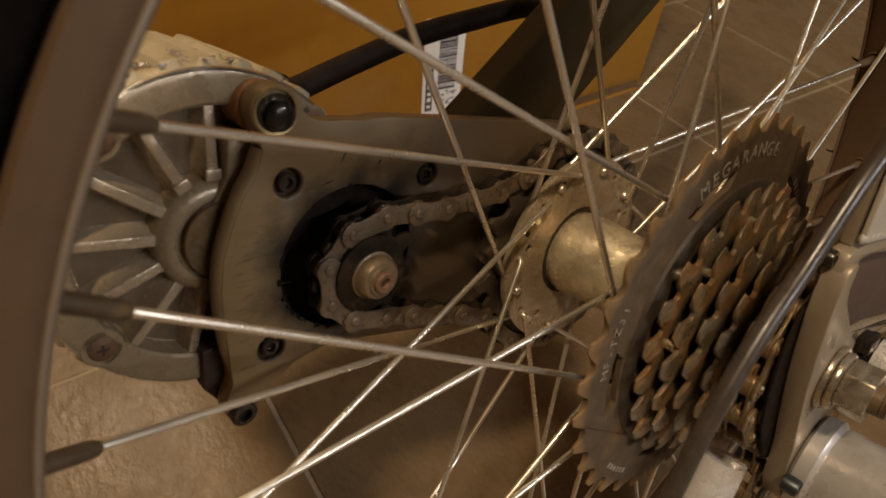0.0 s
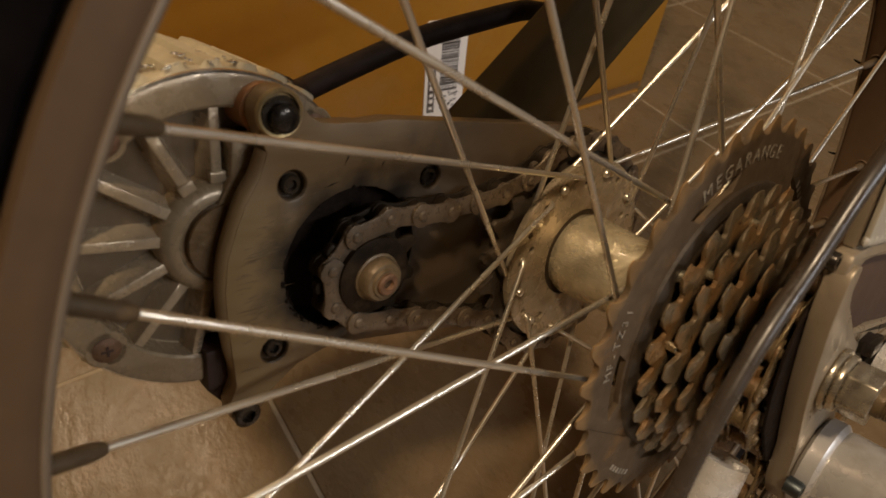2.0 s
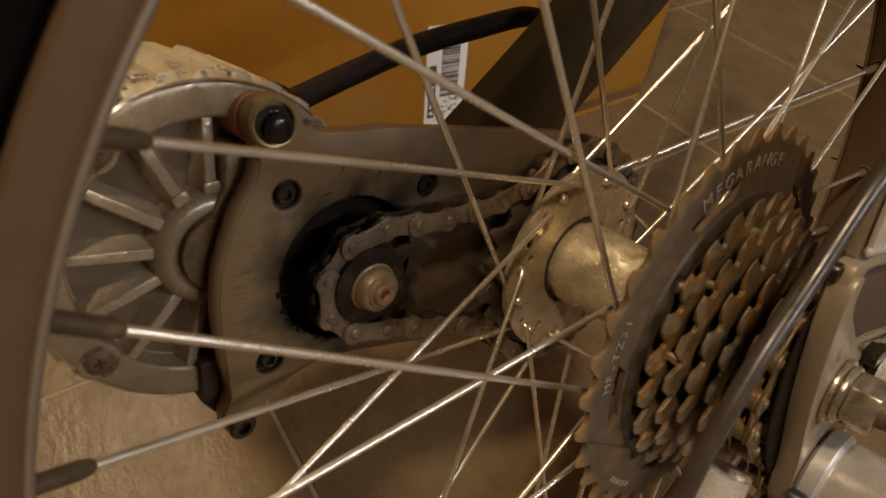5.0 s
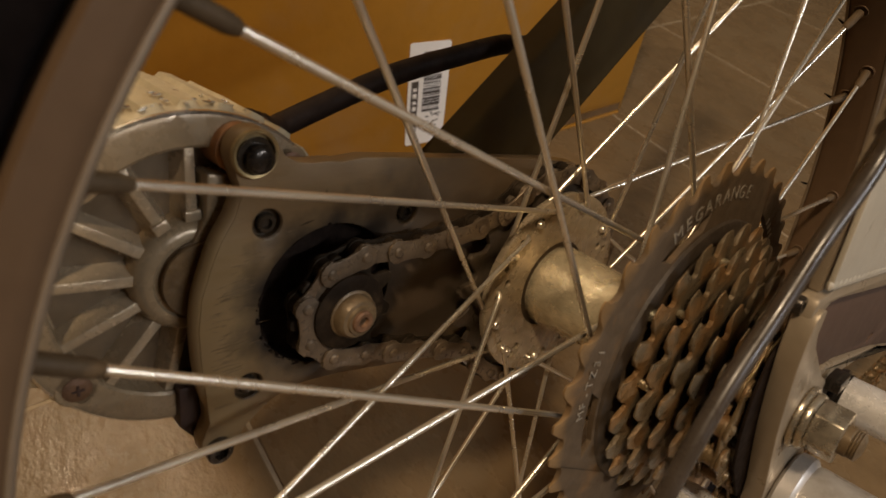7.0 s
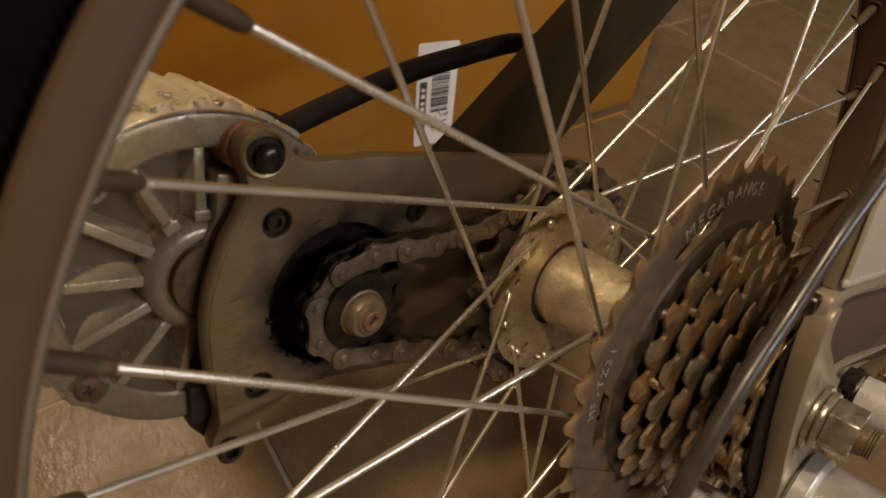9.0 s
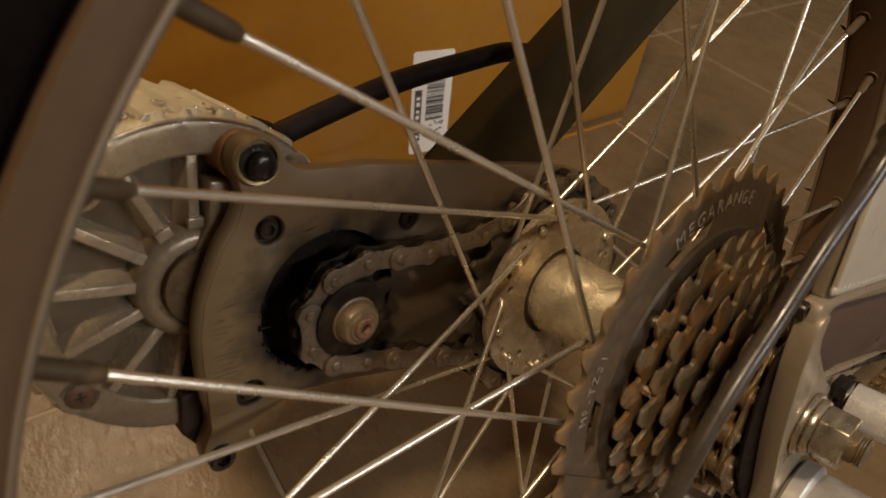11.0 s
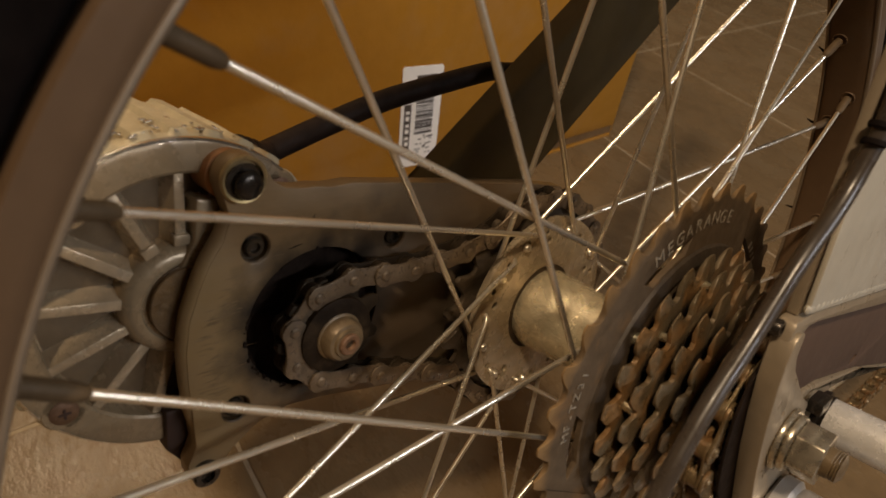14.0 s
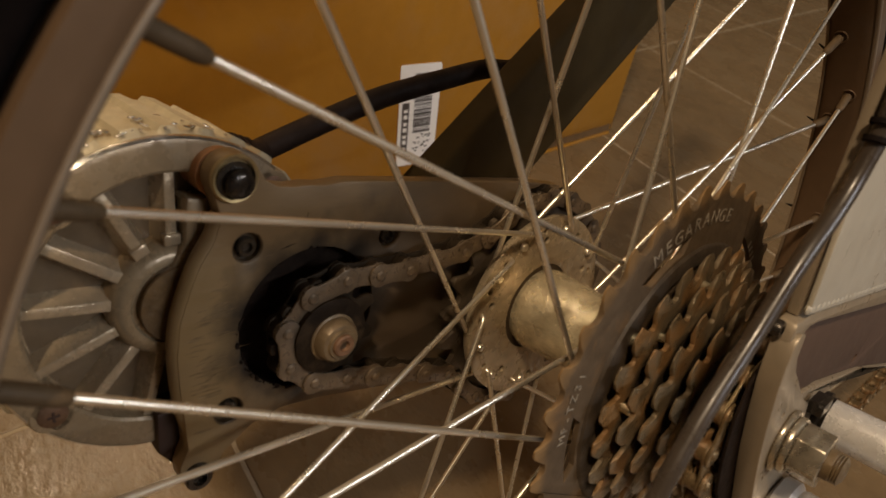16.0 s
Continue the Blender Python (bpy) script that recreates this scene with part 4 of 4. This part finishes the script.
part("arm", extrude([(-0.0180, 0.0400), (0.0073, 0.0385), (0.0600, 0.0275), (0.1110, 0.0160), (0.2000, -0.0050), (0.2000, -0.0480), (0.1752, -0.0394), (0.0937, -0.0113), (0.0341, 0.0055), (0.0160, 0.0075), (0.0020, 0.0150), (-0.0080, 0.0230), (-0.0170, 0.0330)], 0.0325, 0.0370, 0.0006, None,
                    ([(0.0848 + 0.0042 * math.cos(a), -0.0042 + 0.0017 * math.sin(a)) for a in [2 * math.pi * k / 14 for k in range(14)]],)), WEB, frame_, "recessed web of the frame arm, darkened brown for shade")
part("lip", extrude([(-0.0228, 0.0420), (-0.0205, 0.0468), (-0.0074, 0.0468), (0.0264, 0.0408), (0.0788, 0.0312), (0.2000, 0.0080), (0.2000, -0.0030), (0.0841, 0.0222), (0.0451, 0.0307), (0.0236, 0.0355), (-0.0011, 0.0410), (-0.0092, 0.0419), (-0.0145, 0.0400), (-0.0160, 0.0360), (-0.0215, 0.0340)], 0.0340, 0.0395, 0.0012), SILVER, frame_)
part("lower_lip", extrude([(0.0160, 0.0090), (0.0341, 0.0055), (0.0937, -0.0113), (0.1752, -0.0394), (0.1752, -0.0420), (0.0998, -0.0140), (0.0282, -0.0012), (0.0150, 0.0040)], 0.0330, 0.0385, 0.0009), SILVER, frame_)
UPRIGHT = [(0.0560, 0.0800), (0.0420, 0.1200), (0.0360, 0.1700), (0.0300, 0.4000), (-0.0060, 0.4000), (-0.0112, 0.1400), (-0.0135, 0.1000), (-0.0163, 0.0767)]
stay = part("stay", extrude([(-0.0168, 0.0485), (0.0300, 0.0398), (0.0900, 0.0290), (0.0800, 0.0480)] + UPRIGHT + [(-0.0166, 0.0600)], 0.0383, 0.0400, 0.0006), CREAM, wheel, "cream painted frame stay")
part("rear_web", extrude([(-0.0172, 0.0470), (0.0300, 0.0388), (0.0900, 0.0280), (0.0800, 0.0480)] + [(y - 0.0004, z) for y, z in UPRIGHT] + [(-0.0170, 0.0600)], 0.0343, 0.0377, 0.0008), SILVER, stay, "olive silver inner plate of the stay")
rnd = random.Random(5)
for k in range(26):
    y = -0.0150 + 0.0045 * k
    z = 0.0471 - 0.175 * y
    g = bmesh.new()
    bmesh.ops.create_uvsphere(g, u_segments=8, v_segments=6, radius=1, matrix=Matrix.Translation((0.0391, y, z)) @ Matrix.Diagonal((0.0012, 0.0026 * rnd.uniform(0.8, 1.2), 0.0017 * rnd.uniform(0.8, 1.2), 1)))
    part("weld_ripple", g, CREAM, frame_)
left = bmesh.new()
ax = Vector((0, 0.776, 0.631))
side, nrm = Vector((1, 0, 0)), Vector((0, -0.631, 0.776))
lo, hi = [Vector((-0.0895, 0, 0)) + nrm * 0.0490 + ax * d for d in (-0.035, 0.42)]
section = [(0.0078 - 0.003 + 0.003 * math.sin(a), 0.0192 - 0.003 + 0.003 * math.cos(a)) for a in [radians(15 * k) for k in range(7)]]
section = section + [(u, -w) for u, w in reversed(section)]
section = section + [(-u, w) for u, w in reversed(section)]
ends = [[left.verts.new(p + side * u + nrm * w) for u, w in section] for p in (lo, hi)]
for k in range(len(section)):
    left.faces.new((ends[0][k], ends[0][(k + 1) % len(section)], ends[1][(k + 1) % len(section)], ends[1][k]))
left.faces.new(ends[0][::-1])
left.faces.new(ends[1])
part("chain_stay", left, OLIVE, wheel, "olive brown frame tube")
part("axle", lathe([(-0.095, 0.0), (-0.095, 0.0048), (0.0560, 0.0048)] + [(0.0560 + 0.0004 * k, 0.0048 - 0.0004 * (k % 2)) for k in range(7)] + [(0.0588, 0.0040), (0.0594, 0.0028), (0.0594, 0.0)], 32), SHAFTNUT, wheel, "threaded axle end")
for x0, x1, r in ((0.0410, 0.0430, 0.0106), (0.0432, 0.0454, 0.0095)):
    part("washer", lathe([(x0, 0.0050), (x0, r - 0.0006), (x0 + 0.0006, r), (x1 - 0.0008, r), (x1 - 0.0002, r - 0.0004), (x1, r - 0.0010), (x1, 0.0050)], 40), NUT, wheel, "zinc plated washer")
part("axle_nut", extrude([(0.0088 * math.cos(radians(60 * k + 12)), 0.0088 * math.sin(radians(60 * k + 12))) for k in range(6)], 0.0455, 0.0540, 0.0006, None, (ring(0, 0, 0.0047, 20),)), NUT, wheel, "zinc plated hexagon axle nut")
housing = part("gear_cable", tube(smooth_path([(0.0400, -0.0980, -0.0500), (0.0385, -0.0905, -0.0150), (0.0380, -0.0824, 0.0084), (0.0380, -0.0760, 0.0215), (0.0380, -0.0645, 0.0375), (0.0382, -0.0505, 0.0514), (0.0388, -0.0405, 0.0645), (0.0392, -0.0345, 0.0715), (0.0396, -0.0250, 0.0800), (0.0400, -0.0190, 0.0890), (0.0408, -0.0152, 0.1040), (0.0410, -0.0138, 0.1400), (0.0405, -0.0100, 0.2600), (0.0400, -0.0085, 0.39)], 8), 0.0023, 18), CABLE, wheel, "glossy dark grey gear cable housing")
for z0, y0 in ((0.0960, -0.0175), (0.1000, -0.0164)):
    part("cable_clip", tube([(0.0404, y0 - 0.0002, z0 - 0.0006), (0.0404, y0 + 0.0002, z0 + 0.0006)], 0.0029, 18), RUBBER, housing, "black cable clip")
cap_bolt(wheel, -0.0235, 0.0445, 0.0335, 0.0026, 0.0034, DARKSTEEL, "small black screw", "screw")

# ---- the derailleur ----
mech = thing("rear_derailleur", "grey metal rear derailleur below the axle nut", "derailleur")
part("knuckle", lathe([(0.0412, 0.0), (0.0412, 0.0150), (0.0425, 0.0168), (0.0470, 0.0170), (0.0480, 0.0160), (0.0485, 0.0150), (0.0500, 0.0156), (0.0900, 0.0156), (0.0920, 0.0140), (0.0920, 0.0)], 48, 0.0144, -0.0408), KNUCKLE, mech, "smooth grey derailleur knuckle")
part("barrel", lathe([(0.0380, 0.0), (0.0380, 0.0070), (0.0420, 0.0078), (0.0900, 0.0082), (0.0910, 0.0)], 32, 0.0400, -0.0090), SATIN, mech, "light grey metal barrel")
part("barrel_ring", lathe([(0.0400, 0.0060), (0.0400, 0.0092), (0.0422, 0.0094), (0.0428, 0.0082), (0.0440, 0.0086), (0.0440, 0.0060)], 32, 0.0400, -0.0090, None, True), DARKSTEEL, mech, "black and chrome ring")
part("stop", box((0.0400, 0.0200, 0.0010), (0.0450, 0.0290, 0.0060), 0.0006), DARKSTEEL, mech)
part("cage_tube", tube([(0.0220, -0.0050, -0.0450), (0.0222, -0.0075, -0.0515), (0.0226, -0.0260, -0.1000)], 0.0085, 28), SATIN, mech, "polished bright aluminium tube")
part("cage_bead", tube([(0.0265, -0.0045, -0.0440), (0.0270, -0.0080, -0.0520), (0.0280, -0.0270, -0.0960)], 0.0018, 14), SATIN, mech, "polished bead along the tube")
# black sheet added to darken the shaded gap between chain and dropout
part("hanger", extrude([(-0.0133, 0.0375), (-0.0245, 0.0262), (-0.0274, 0.0140), (-0.0258, 0.0000), (-0.0212, -0.0145), (-0.0060, -0.0360), (0.0040, -0.0400), (0.0060, 0.0300)], 0.0333, 0.0343, 0.0002, None, (ring(0, 0, 0.0060, 24),)), GREASE, mech, "black sheet added for the dark gap behind the dropout")
part("spring_rod", tube([(0.0340, 0.0240, -0.0490), (0.0340, 0.0102, -0.0648), (0.0340, -0.0180, -0.0970)], 0.0016, 12), ALU, mech)
bb = cap_bolt(mech, -0.0060, -0.0390, 0.0420, 0.0030, 0.0050, ZINC, "bluish zinc adjusting bolt", "bolt")

# ---- floor tiles ----
def tile_mesh(name, seed):
    b = box((0.0014, 0.0014, -0.012), (PITCH - 0.0014, PITCH - 0.0014, 0.0), 0.0012)
    return b


first = part("tile", tile_mesh("tile", 0), TILE, floor, smooth=False)
spots = [(i, j) for i in range(-6, 9) for j in range(-8, 9)]
first.matrix_basis = Matrix.Translation((U0 + PITCH * spots[0][0], V0 + PITCH * spots[0][1], 0))
for i, j in spots[1:]:
    ob = new("tile", first.data)
    ob.parent = floor
    ob.matrix_basis = Matrix.Translation((U0 + PITCH * i, V0 + PITCH * j, 0))
